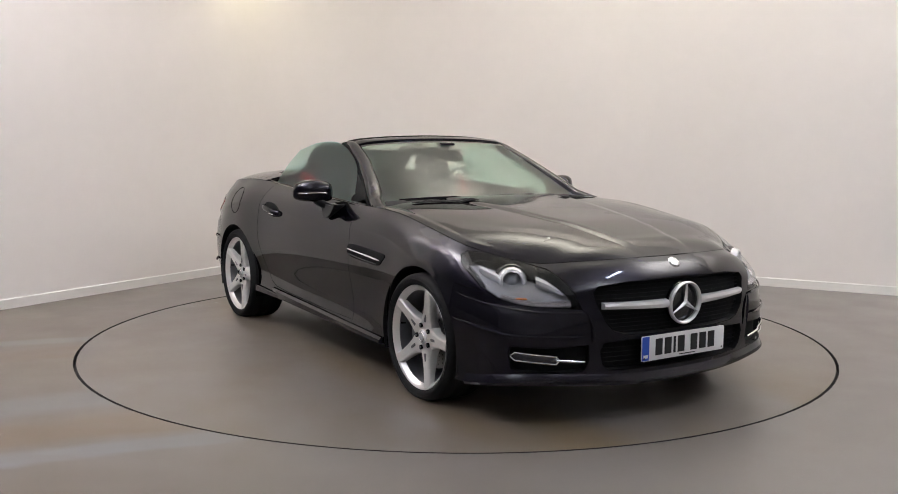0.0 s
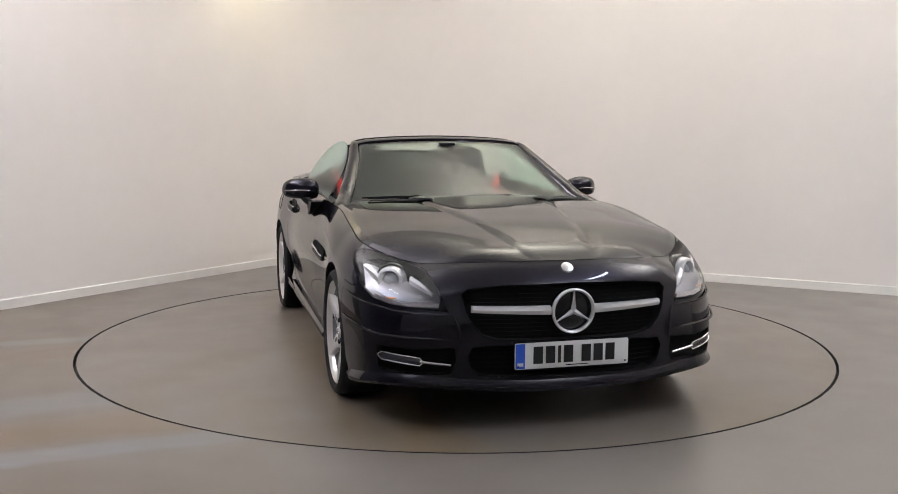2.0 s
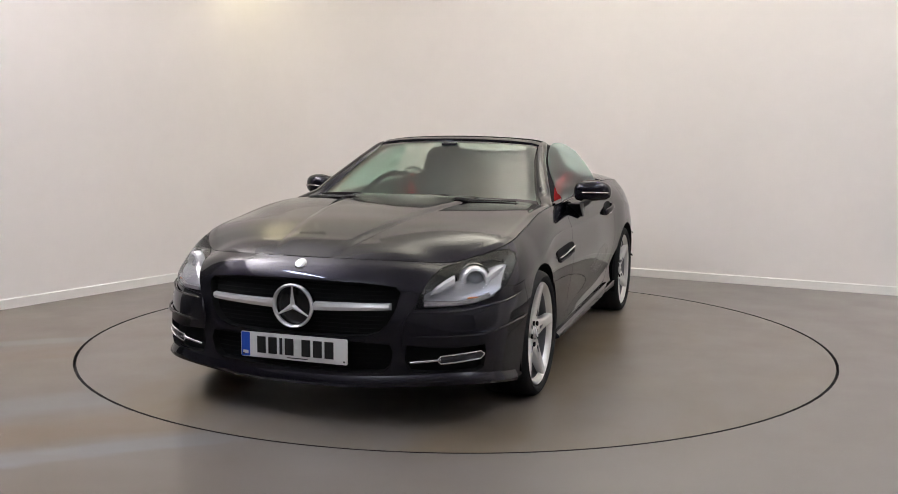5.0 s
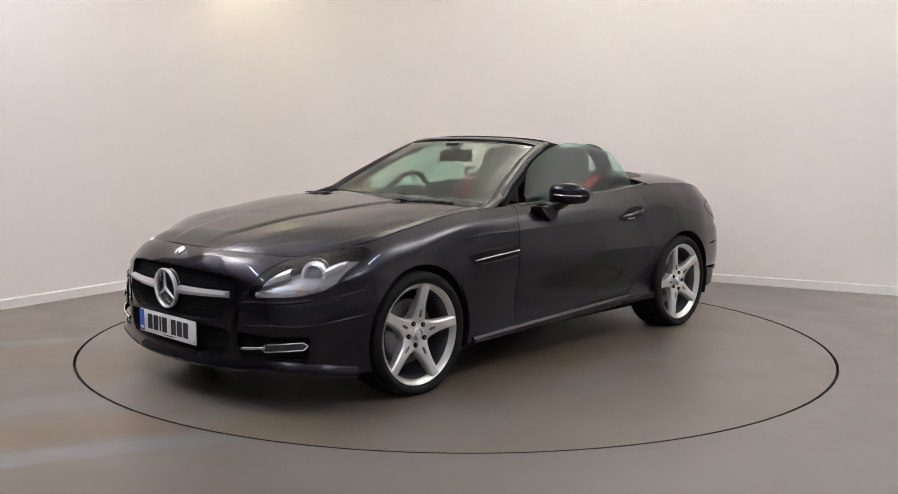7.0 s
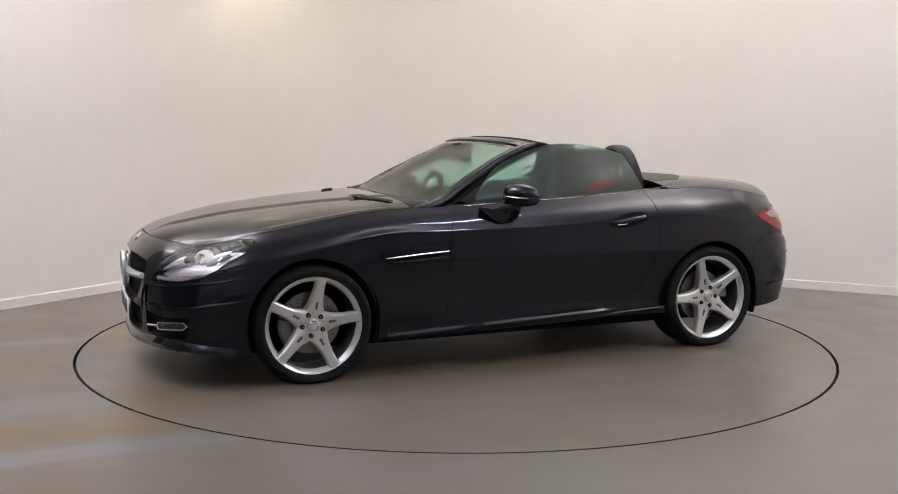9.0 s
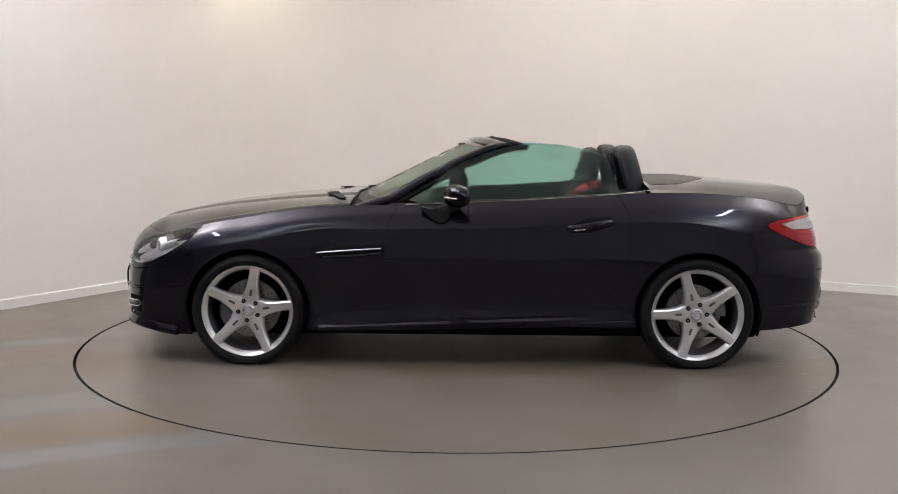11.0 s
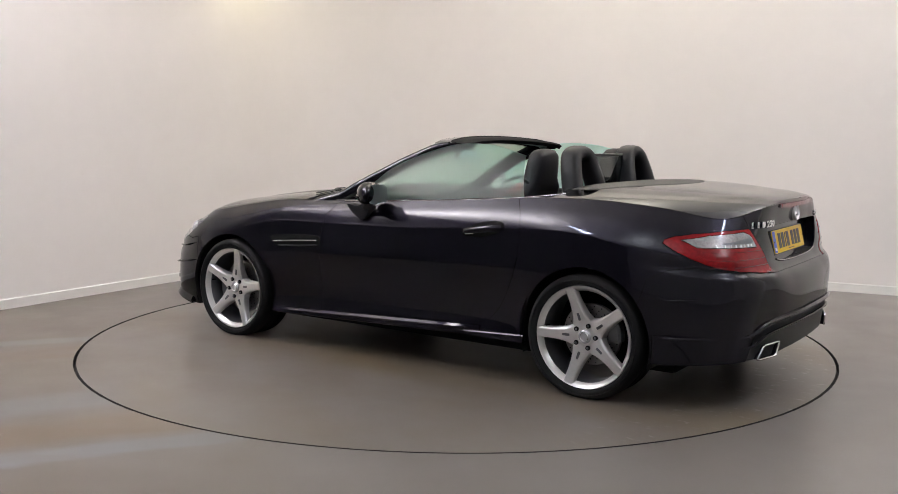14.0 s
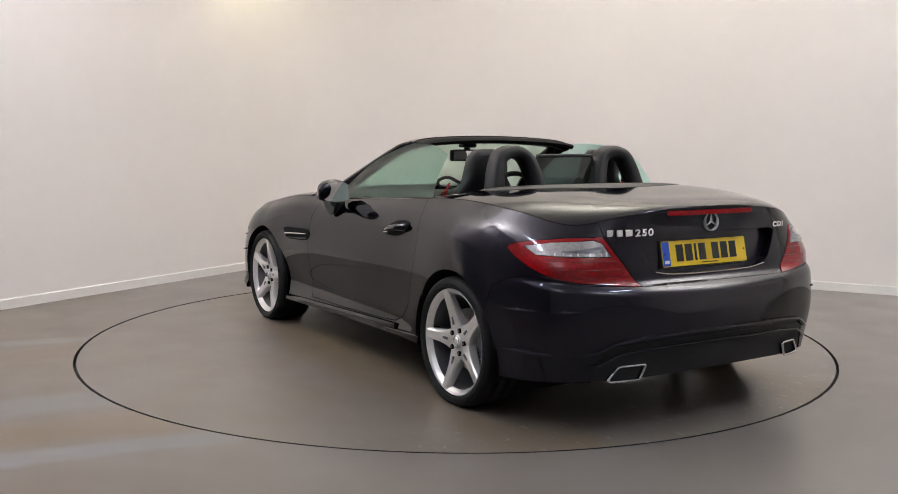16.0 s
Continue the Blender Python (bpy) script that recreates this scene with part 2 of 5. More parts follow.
def tube(path, radius, n=10, closed=False, flat=1.0, up=(0, 0, 1)):
    """A round or flattened bar along a path; radius may be one number or one for each point."""
    p = np.array(path, float)
    k = len(p)
    rad = np.full(k, radius) if np.isscalar(radius) else np.array(radius, float)
    rows = []
    for i in range(k):
        t = p[(i + 1) % k] - p[i - 1] if closed else p[min(i + 1, k - 1)] - p[max(i - 1, 0)]
        t = t / (np.linalg.norm(t) + 1e-12)
        s = np.cross(t, up)
        if np.linalg.norm(s) < 1e-4:
            s = np.cross(t, (1, 0, 0))
        s = s / np.linalg.norm(s)
        w = np.cross(s, t)
        rows.append([p[i] + rad[i] * (math.cos(a) * s + flat * math.sin(a) * w) for a in np.linspace(0, 2 * math.pi, n, endpoint=False)])
    v, f = grid(rows, closed, True)
    if not closed:
        f.append(tuple(reversed(range(n))))
        f.append(tuple(range((k - 1) * n, k * n)))
    return v, f


def lathe(profile, n=64, axis="y"):
    """Turns (radius, along) pairs about the axis."""
    rows = []
    for r, h in profile:
        ring = []
        for a in np.linspace(0, 2 * math.pi, n, endpoint=False):
            c, s = r * math.cos(a), r * math.sin(a)
            ring.append((c, h, s) if axis == "y" else (c, s, h) if axis == "z" else (h, c, s))
        rows.append(ring)
    return grid(rows, False, True)


def slab(outline, thick, axis="y", bevel=0.0):
    """A flat polygon given in the two other axes, made thick along the axis from 0 to thick."""
    bm = bmesh.new()
    put = {"y": lambda a, b: (a, 0, b), "x": lambda a, b: (0, a, b), "z": lambda a, b: (a, b, 0)}[axis]
    vs = [bm.verts.new(put(a, b)) for a, b in outline]
    fc = bm.faces.new(vs)
    ret = bmesh.ops.extrude_face_region(bm, geom=[fc])
    d = {"y": (0, thick, 0), "x": (thick, 0, 0), "z": (0, 0, thick)}[axis]
    bmesh.ops.translate(bm, vec=d, verts=[e for e in ret["geom"] if isinstance(e, bmesh.types.BMVert)])
    bmesh.ops.recalc_face_normals(bm, faces=bm.faces)
    if bevel:
        bmesh.ops.bevel(bm, geom=list(bm.edges), offset=bevel, segments=2, profile=0.6, affect="EDGES")
    return bm


def moved(bm, m):
    bmesh.ops.transform(bm, matrix=m, verts=bm.verts)
    return bm


def rounded(w, h, r, n=5):
    """A rounded rectangle outline about the origin."""
    out = []
    for cx, cy, a0 in ((w / 2 - r, h / 2 - r, 0), (-w / 2 + r, h / 2 - r, 90), (-w / 2 + r, -h / 2 + r, 180), (w / 2 - r, -h / 2 + r, 270)):
        for k in range(n):
            a = radians(a0 + 90 * k / (n - 1))
            out.append((cx + r * math.cos(a), cy + r * math.sin(a)))
    return out


# ---- room ----
def build_room():
    R_DISC = 2.242
    # floor with a round hole for the turntable
    n = 96
    ring = [(R_DISC * math.cos(a), R_DISC * math.sin(a)) for a in np.linspace(0, 2 * math.pi, n, endpoint=False)]
    inner = [(x, y, 0) for x, y in ring]
    outer = []
    for x, y in ring:
        k = 9.0 / max(abs(x), abs(y))
        outer.append((x * k, y * k, 0))
    low = [(x, y, -0.06) for x, y in ring]
    tagged(part("floor_edge", grid([low, [(x, y, -0.001) for x, y in ring]], False, True), DARK_GAP), "dark edge of the round slot", "floor", kind="structure")
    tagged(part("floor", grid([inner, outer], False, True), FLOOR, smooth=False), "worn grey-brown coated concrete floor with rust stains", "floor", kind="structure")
    tagged(part("pit", grid([[(x * 1.01, y * 1.01, -0.05) for x, y in ring], [(0.01 * x, 0.01 * y, -0.05) for x, y in ring]], False, True), DARK_GAP), "dark slot around the turntable", "floor", kind="structure")
    # walls: plan of two straight walls with a coved corner
    L0, CORNER, R0 = Vector((-6.68, -4.95)), Vector((-1.2, 4.05)), Vector((7.7, -0.46))
    dl, dr = (CORNER - L0).normalized(), (R0 - CORNER).normalized()
    rad = 1.25
    L1 = L0 + (CORNER - L0) * 0.54
    path = [L1, CORNER - dl * rad]
    ctrl0, ctrl1 = CORNER - dl * rad, CORNER + dr * rad
    for k in range(1, 24):
        t = k / 24
        path.append(ctrl0 * (1 - t) ** 2 + CORNER * 2 * t * (1 - t) + ctrl1 * t * t)
    path += [ctrl1, R0]
    norm = []
    for i in range(len(path)):
        t = (path[min(i + 1, len(path) - 1)] - path[max(i - 1, 0)]).normalized()
        norm.append(Vector((-t.y, t.x)))
    def wall_rows(z0, z1, d0, d1):
        a = [(p.x + q.x * d0, p.y + q.y * d0) for p, q in zip(path, norm)]
        b = [(p.x + q.x * d1, p.y + q.y * d1) for p, q in zip(path, norm)]
        return [[(x, y, z0) for x, y in a], [(x, y, z1) for x, y in a], [(x, y, z1) for x, y in b], [(x, y, z0) for x, y in b]]
    tagged(part("wall_back", grid(wall_rows(0, CEILING, 0, 0.15), True), WALL, sharp=0.5), "plain white painted wall with a rounded corner", "wall", kind="structure")
    sk = wall_rows(0, 0.072, -0.016, -0.001)
    sk.insert(1, [(x, y, 0.066) for x, y, z in sk[0]])
    sk[2] = [(p.x - q.x * 0.010, p.y - q.y * 0.010, 0.072) for p, q in zip(path, norm)]
    tagged(part("baseboard", grid(sk, True), SKIRTING, sharp=0.4), "white painted skirting board", "baseboard", kind="structure")
    # plain unseen walls that close the room beside and behind the camera
    # this wall carries on the white one, greyed only to darken reflections
    mid, run = (L0 + L1) / 2, L1 - L0
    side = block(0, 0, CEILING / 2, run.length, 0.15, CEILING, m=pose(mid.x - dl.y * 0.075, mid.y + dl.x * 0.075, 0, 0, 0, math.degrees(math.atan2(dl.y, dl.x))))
    tagged(part("unseen_wall_side", side, UNSEEN_GREY_WALL, smooth=False), "plain grey painted wall", "wall", kind="structure")
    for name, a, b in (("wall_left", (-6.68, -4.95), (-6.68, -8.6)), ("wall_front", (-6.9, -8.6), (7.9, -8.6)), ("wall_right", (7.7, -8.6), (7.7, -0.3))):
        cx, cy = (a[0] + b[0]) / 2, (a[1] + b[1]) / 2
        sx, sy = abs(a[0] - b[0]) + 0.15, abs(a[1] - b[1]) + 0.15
        tagged(part(name, block(cx, cy, CEILING / 2, sx, sy, CEILING), WALL if name == "wall_right" else UNSEEN_FRONT_WALL if name == "wall_front" else UNSEEN_GREY_WALL, smooth=False), "plain painted wall", "wall", kind="structure")
    tagged(part("ceiling", block(0.5, -2, CEILING + 0.1, 18, 15, 0.2), CEIL, smooth=False), "white ceiling", "ceiling", kind="structure")
    for x, y, sx, sy, w, c in LAMPS:
        glow = material("lamp_diffuser", c, 0.5, Emission_Color=(*c, 1), Emission_Strength=w / (sx * sy * 16))
        body = part("ceiling_light", block(x, y, CEILING - 0.03, sx + 0.06, sy + 0.06, 0.058, 0.006), SKIRTING)
        tagged(body, "white surface-mounted ceiling light with a lit diffuser", "ceiling light", "ceiling lights")
        part("diffuser", block(x, y, CEILING - 0.062, sx, sy, 0.012, 0.003), glow, body)
        la = bpy.data.lights.new("ceiling_lamp", "AREA")
        la.shape, la.size, la.size_y, la.energy, la.color = "RECTANGLE", sx, sy, w, c
        lo = new("ceiling_lamp", la)
        lo.location = (x, y, CEILING - 0.075)
    # small washer lamp on a drop rod close to the back wall
    box = part("wall_washer", block(-1.70, 2.50, 2.94, 0.54, 0.12, 0.07, 0.012), SKIRTING)
    tagged(box, "small white wall-washer lamp on a drop rod", "lamp")
    part("rod", tube([(-1.70, 2.50, 2.96), (-1.70, 2.50, CEILING)], 0.008, 8), SKIRTING, box)
    la = bpy.data.lights.new("washer_lamp", "AREA")
    la.shape, la.size, la.size_y, la.energy, la.color = "RECTANGLE", 0.5, 0.10, 3.4, (1.0, 0.92, 0.56)
    lo = new("washer_lamp", la)
    lo.matrix_basis = look((-1.715, 2.54, 2.88), (-2.05, 3.1, 2.50))
    # added pendants out of view; the glow hides their dark reflection in glass
    for x, y, w, c in ADDED_UPLIGHTS:
        z = CEILING - 1.15
        body = part("uplighter", lathe([(0.02, -0.035), (0.08, -0.026), (0.13, 0.0), (0.14, 0.012), (0.13, 0.012), (0.12, 0.0), (0.02, -0.012)], 32, "z"), ADDED_GLOW)
        body.location = (x, y, z)
        tagged(body, "lit opal glass pendant uplighter below the ceiling", "ceiling light", "uplighters")
        part("rod", tube([(0, 0, -0.03), (0, 0, 1.15)], 0.008, 8), SKIRTING, body)
        la = bpy.data.lights.new("added_uplighter_lamp", "AREA")
        la.shape, la.size, la.energy, la.color = "DISK", 0.2, w, c
        lo = new("added_uplighter_lamp", la)
        lo.matrix_basis = pose(x, y, z + 0.03, 180, 0, 0)


def build_turntable():
    R = 2.225
    prof = [(R, -0.001), (R - 0.03, 0.0), (R * 0.5, 0.0), (0.002, 0.0)]
    table = part("turntable", lathe(prof, 160, "z"), TABLE, sharp=0.6)
    part("steel_edge", lathe([(R, -0.045), (R + 0.002, -0.004), (R, -0.001)], 160, "z"), DARK_GAP, table, "dark edge strip")
    tagged(table, "round flush turntable with worn grey-brown coating", "turntable")
    return table


# ---- car body ----
# Feature lines of the left half, from the middle of the nose round the side to the middle of the tail (x forward, y left, z up).
LINE_A = [(1.945, 0, 0.712), (1.925, 0.26, 0.712), (1.845, 0.48, 0.702), (1.745, 0.60, 0.692), (1.62, 0.715, 0.718), (1.50, 0.785, 0.750),
          (1.215, 0.80, 0.803), (0.90, 0.79, 0.853), (0.45, 0.78, 0.872), (-0.20, 0.775, 0.900), (-0.80, 0.765, 0.938), (-1.215, 0.77, 0.945),
          (-1.55, 0.757, 0.920), (-1.80, 0.655, 0.877), (-1.90, 0.47, 0.915), (-1.932, 0.25, 0.940), (-1.945, 0, 0.950)]
LINE_B = [(1.985, 0, 0.68), (1.97, 0.26, 0.68), (1.905, 0.50, 0.665), (1.82, 0.645, 0.64), (1.70, 0.765, 0.655), (1.54, 0.835, 0.695),
          (1.215, 0.855, 0.745), (0.90, 0.85, 0.795), (0.45, 0.83, 0.82), (-0.20, 0.83, 0.835), (-0.80, 0.825, 0.865), (-1.215, 0.84, 0.87),
          (-1.55, 0.82, 0.84), (-1.83, 0.70, 0.80), (-1.91, 0.50, 0.83), (-1.925, 0.26, 0.85), (-1.93, 0, 0.86)]
LINE_C = [(2.03, 0, 0.62), (2.015, 0.26, 0.62), (1.955, 0.50, 0.60), (1.87, 0.68, 0.575), (1.745, 0.80, 0.585), (1.57, 0.868, 0.62),
          (1.215, 0.885, 0.68), (0.90, 0.872, 0.740), (0.45, 0.861, 0.757), (-0.20, 0.860, 0.770), (-0.80, 0.858, 0.803), (-1.215, 0.880, 0.80),
          (-1.55, 0.86, 0.74), (-1.87, 0.725, 0.71), (-1.935, 0.50, 0.72), (-1.94, 0.26, 0.73), (-1.94, 0, 0.74)]
LINE_D = [(2.05, 0, 0.47), (2.04, 0.26, 0.47), (1.985, 0.50, 0.465), (1.895, 0.70, 0.455), (1.775, 0.82, 0.46), (1.60, 0.885, 0.48),
          (1.215, 0.905, 0.56), (0.90, 0.885, 0.56), (0.45, 0.885, 0.56), (-0.20, 0.885, 0.56), (-0.80, 0.885, 0.57), (-1.215, 0.908, 0.58),
          (-1.55, 0.885, 0.60), (-1.885, 0.76, 0.595), (-1.995, 0.50, 0.59), (-2.02, 0.26, 0.585), (-2.03, 0, 0.58)]
LINE_E = [(2.045, 0, 0.33), (2.035, 0.26, 0.33), (1.985, 0.50, 0.325), (1.905, 0.70, 0.32), (1.785, 0.822, 0.32), (1.61, 0.882, 0.325),
          (1.215, 0.905, 0.35), (0.90, 0.866, 0.34), (0.45, 0.852, 0.34), (-0.20, 0.850, 0.345), (-0.80, 0.860, 0.36), (-1.215, 0.905, 0.38),
          (-1.55, 0.89, 0.40), (-1.885, 0.77, 0.43), (-1.995, 0.50, 0.44), (-2.035, 0.26, 0.44), (-2.045, 0, 0.44)]
LINE_F = [(2.03, 0, 0.174), (2.02, 0.26, 0.178), (1.975, 0.50, 0.190), (1.90, 0.70, 0.20), (1.78, 0.815, 0.19), (1.60, 0.868, 0.165),
          (1.215, 0.88, 0.19), (0.90, 0.87, 0.19), (0.45, 0.87, 0.20), (-0.20, 0.87, 0.215), (-0.80, 0.87, 0.23), (-1.215, 0.88, 0.23),
          (-1.55, 0.86, 0.21), (-1.85, 0.76, 0.232), (-1.968, 0.50, 0.236), (-2.0, 0.26, 0.242), (-2.01, 0, 0.244)]
# a soft ledge under the side crease, and the foot of the shelf on the rear bumper
LINE_K = [tuple(0.55 * np.array(c) + 0.45 * np.array(d) + (np.array((0, -0.003, 0.055)) if 6 < i < 12 else 0)) for i, (c, d) in enumerate(zip(LINE_C, LINE_D))]
LINE_K[13:] = [(-1.874, 0.736, 0.648), (-1.945, 0.505, 0.650), (-1.955, 0.262, 0.650), (-1.957, 0, 0.650)]
SUB_S, SUB_V = 12, 7
HOOD_C = [(0.55, 0.911), (0.70, 0.905), (0.88, 0.891), (1.087, 0.874), (1.298, 0.850), (1.513, 0.823), (1.733, 0.780), (1.86, 0.750), (1.945, 0.712)]
DECK_C = [(-1.945, 0.948), (-1.90, 0.958), (-1.648, 0.984), (-1.395, 1.002), (-1.275, 1.006), (-1.17, 1.005), (-1.0, 0.997), (-0.90, 0.990)]
WHEELS = {"front": 1.215, "rear": -1.215}
HUB_Z, ARCH_Z, ARCH_R = 0.295, 0.300, 0.335


def feature(line):
    """A feature line, smooth through the middle of the car."""
    p = np.array(line, float)
    first, last = p[1] * (1, -1, 1), p[-2] * (1, -1, 1)
    q = np.vstack([first, p, last])
    out = []
    for i in range(len(p) - 1):
        a, b, c, d = q[i:i + 4]
        t = np.linspace(0, 1, SUB_S, endpoint=False)[:, None]
        # tangents scaled by the neighbouring lengths keep uneven spacing smooth
        l0, l1, l2 = (np.linalg.norm(b - a) + 1e-9, np.linalg.norm(c - b) + 1e-9, np.linalg.norm(d - c) + 1e-9)
        m1 = l1 * ((b - a) / l0 * l1 + (c - b) / l1 * l0) / (l0 + l1)
        m2 = l1 * ((c - b) / l1 * l2 + (d - c) / l2 * l1) / (l1 + l2)
        out.append((2 * t ** 3 - 3 * t ** 2 + 1) * b + (t ** 3 - 2 * t ** 2 + t) * m1 + (3 * t ** 2 - 2 * t ** 3) * c + (t ** 3 - t ** 2) * m2)
    out.append(p[-1:])
    return np.vstack(out)


FEATURES = [feature(l) for l in (LINE_A, LINE_B, LINE_C, LINE_K, LINE_D, LINE_E, LINE_F)]
WALL_GRID = np.stack([spline([f[i] for f in FEATURES], SUB_V) for i in range(len(FEATURES[0]))])


def edge_at(x, rear=False):
    """Half width and height of the top edge at x."""
    a = FEATURES[0]
    half = len(a) * 9 // 16
    seg = a[half:] if rear else a[:half]
    xs, k = seg[::-1, 0], seg[::-1]
    return float(np.interp(x, xs, k[:, 1])), float(np.interp(x, xs, k[:, 2]))


def curve_at(table, x):
    """Smooth height from a table of (place, height)."""
    t = np.array(sorted(table))
    d = np.gradient(t[:, 1], t[:, 0])
    i = int(np.clip(np.searchsorted(t[:, 0], x) - 1, 0, len(t) - 2))
    h = t[i + 1, 0] - t[i, 0]
    u = (x - t[i, 0]) / h
    return float((2 * u ** 3 - 3 * u ** 2 + 1) * t[i, 1] + (u ** 3 - 2 * u ** 2 + u) * h * d[i] + (3 * u ** 2 - 2 * u ** 3) * t[i + 1, 1] + (u ** 3 - u ** 2) * h * d[i + 1])


def bonnet_z(x, y):
    """Height of the bonnet, with its two long ridges that open towards the windscreen."""
    ya, za = edge_at(x)
    zc = curve_at(HOOD_C, x)
    v = min(abs(y) / max(ya, 1e-4), 1)
    z = za + (zc - za) * (1 - v ** 4.6)
    ridge = 0.165 + 0.185 * (1.94 - x)
    fade = max(0.0, min(1.0, (1.945 - x) / 0.15))
    d = (ridge - abs(y)) / 0.055
    lift = 0.0 if d <= 0 else 1.0 if d >= 1 else d * (2 - d)
    bead = max(0.0, 1 - abs(abs(y) - (ya - 0.030)) / 0.024)
    return z + 0.010 * fade * lift + 0.0035 * max(0.0, min(1.0, (1.78 - x) / 0.3)) * bead


def deck_z(x, y):
    ya, za = edge_at(x, True)
    zc = curve_at(DECK_C, x)
    v = min(abs(y) / max(ya, 1e-4), 1)
    return za + (zc - za) * (1 - v ** 4.5)


def deck_half(x0, x1, n, rear, zfun, vmax=1.0, m=40):
    rows = []
    for k in range(n + 1):
        x = x0 + (x1 - x0) * k / n
        ya = edge_at(x, rear)[0]
        rows.append([(x, ya * vmax * (1 - (1 - j / m) ** 1.25), zfun(x, ya * vmax * (1 - (1 - j / m) ** 1.25))) for j in range(m + 1)])
    return grid(rows)


def inside(poly, a, b):
    hit = False
    n = len(poly)
    for i in range(n):
        (x0, y0), (x1, y1) = poly[i], poly[i - 1]
        if (y0 > b) != (y1 > b) and a < (x1 - x0) * (b - y0) / (y1 - y0) + x0:
            hit = not hit
    return hit


def circle(cx, cz, r, n=40):
    return [(cx + r * math.cos(2 * math.pi * k / n), cz + r * math.sin(2 * math.pi * k / n)) for k in range(n)]


# outlines on the body side (x, z), on the nose and on the tail (y, z)
DOOR = [(0.40, 0.99), (0.415, 0.845), (0.452, 0.79), (0.468, 0.71), (0.478, 0.60), (0.482, 0.42), (0.478, 0.255), (0.0, 0.262), (-0.40, 0.276),
        (-0.60, 0.290), (-0.672, 0.318), (-0.735, 0.385), (-0.785, 0.47), (-0.822, 0.555), (-0.846, 0.65), (-0.852, 0.74), (-0.845, 0.81), (-0.825, 0.87), (-0.79, 0.925), (-0.775, 0.99)]
FRONT_CAP = [(1.30, 0.05), (1.50, 0.40), (1.515, 0.52), (1.52, 0.60), (1.60, 0.585), (1.72, 0.60), (1.72, 0.80), (2.3, 0.80), (2.3, 0.05)]
REAR_CAP = [(-1.30, 0.05), (-1.50, 0.50), (-1.53, 0.60), (-1.62, 0.650), (-1.74, 0.668), (-1.82, 0.655), (-1.89, 0.643), (-1.96, 0.630), (-2.3, 0.625), (-2.3, 0.05)]
HEADLAMP = [(0.525, 0.514), (0.545, 0.57), (0.568, 0.63), (0.590, 0.674), (0.65, 0.698), (0.71, 0.716), (0.765, 0.732), (0.805, 0.735), (0.830, 0.722),
            (0.848, 0.690), (0.850, 0.655), (0.842, 0.60), (0.81, 0.555), (0.75, 0.535), (0.65, 0.524)]
GRILLE = [(-0.05, 0.628), (0.30, 0.622), (0.445, 0.607), (0.468, 0.585), (0.455, 0.52), (0.425, 0.455), (0.385, 0.415), (0.33, 0.398), (0.2, 0.392), (-0.05, 0.390)]
INTAKE = [(-0.05, 0.372), (0.30, 0.372), (0.43, 0.365), (0.445, 0.33), (0.43, 0.27), (0.40, 0.245), (0.25, 0.238), (-0.05, 0.234)]
SIDE_INTAKE = [(0.50, 0.362), (0.66, 0.352), (0.795, 0.358), (0.800, 0.33), (0.792, 0.262), (0.775, 0.250), (0.62, 0.246), (0.515, 0.250), (0.495, 0.29)]
TAIL_LAMP = [(0.834, 0.786), (0.815, 0.801), (0.78, 0.813), (0.70, 0.826), (0.577, 0.833), (0.532, 0.759), (0.435, 0.626), (0.52, 0.630), (0.60, 0.638), (0.70, 0.647), (0.775, 0.662), (0.805, 0.680), (0.826, 0.704), (0.838, 0.738), (0.842, 0.768)]
TAIL_CLEAR = [(0.812, 0.786), (0.751, 0.806), (0.617, 0.818), (0.585, 0.806), (0.556, 0.750), (0.708, 0.752), (0.80, 0.754)]
BOOT_FACE = [(-0.05, 0.626), (0.43, 0.626), (0.527, 0.759), (0.572, 0.833), (0.60, 1.2), (-0.05, 1.2)]
PLATE_WELL = [(-0.05, 0.838), (0.40, 0.832), (0.425, 0.822), (0.405, 0.77), (0.365, 0.70), (0.33, 0.672), (0.25, 0.662), (-0.05, 0.658)]
LOWER_TAIL = [(-0.05, 0.405), (0.40, 0.398), (0.56, 0.385), (0.62, 0.36), (0.66, 0.20), (-0.05, 0.20)]
CUTS = [("arch_front", "xz", circle(1.215, ARCH_Z, ARCH_R), (0.6, 1.9)), ("arch_rear", "xz", circle(-1.215, ARCH_Z, ARCH_R), (-1.8, -0.6)),
        ("headlamp", "yz", HEADLAMP, (1.42, 3)), ("grille", "yz", GRILLE, (1.75, 3)), ("intake", "yz", INTAKE, (1.75, 3)), ("side_intake", "yz", SIDE_INTAKE, (1.70, 3)),
        ("tail_clear", "yz", TAIL_CLEAR, (-3, -1.50)), ("tail_lamp", "yz", TAIL_LAMP, (-3, -1.50)), ("plate_well", "yz", PLATE_WELL, (-3, -1.7)), ("boot_face", "yz", BOOT_FACE, (-3, -1.75)),
        ("lower_tail", "yz", LOWER_TAIL, (-3, -1.7)),
        ("door", "xz", DOOR, (-1.1, 0.8)), ("front_bumper", "xz", FRONT_CAP, (1.25, 3)), ("rear_bumper", "xz", REAR_CAP, (-3, -1.25))]


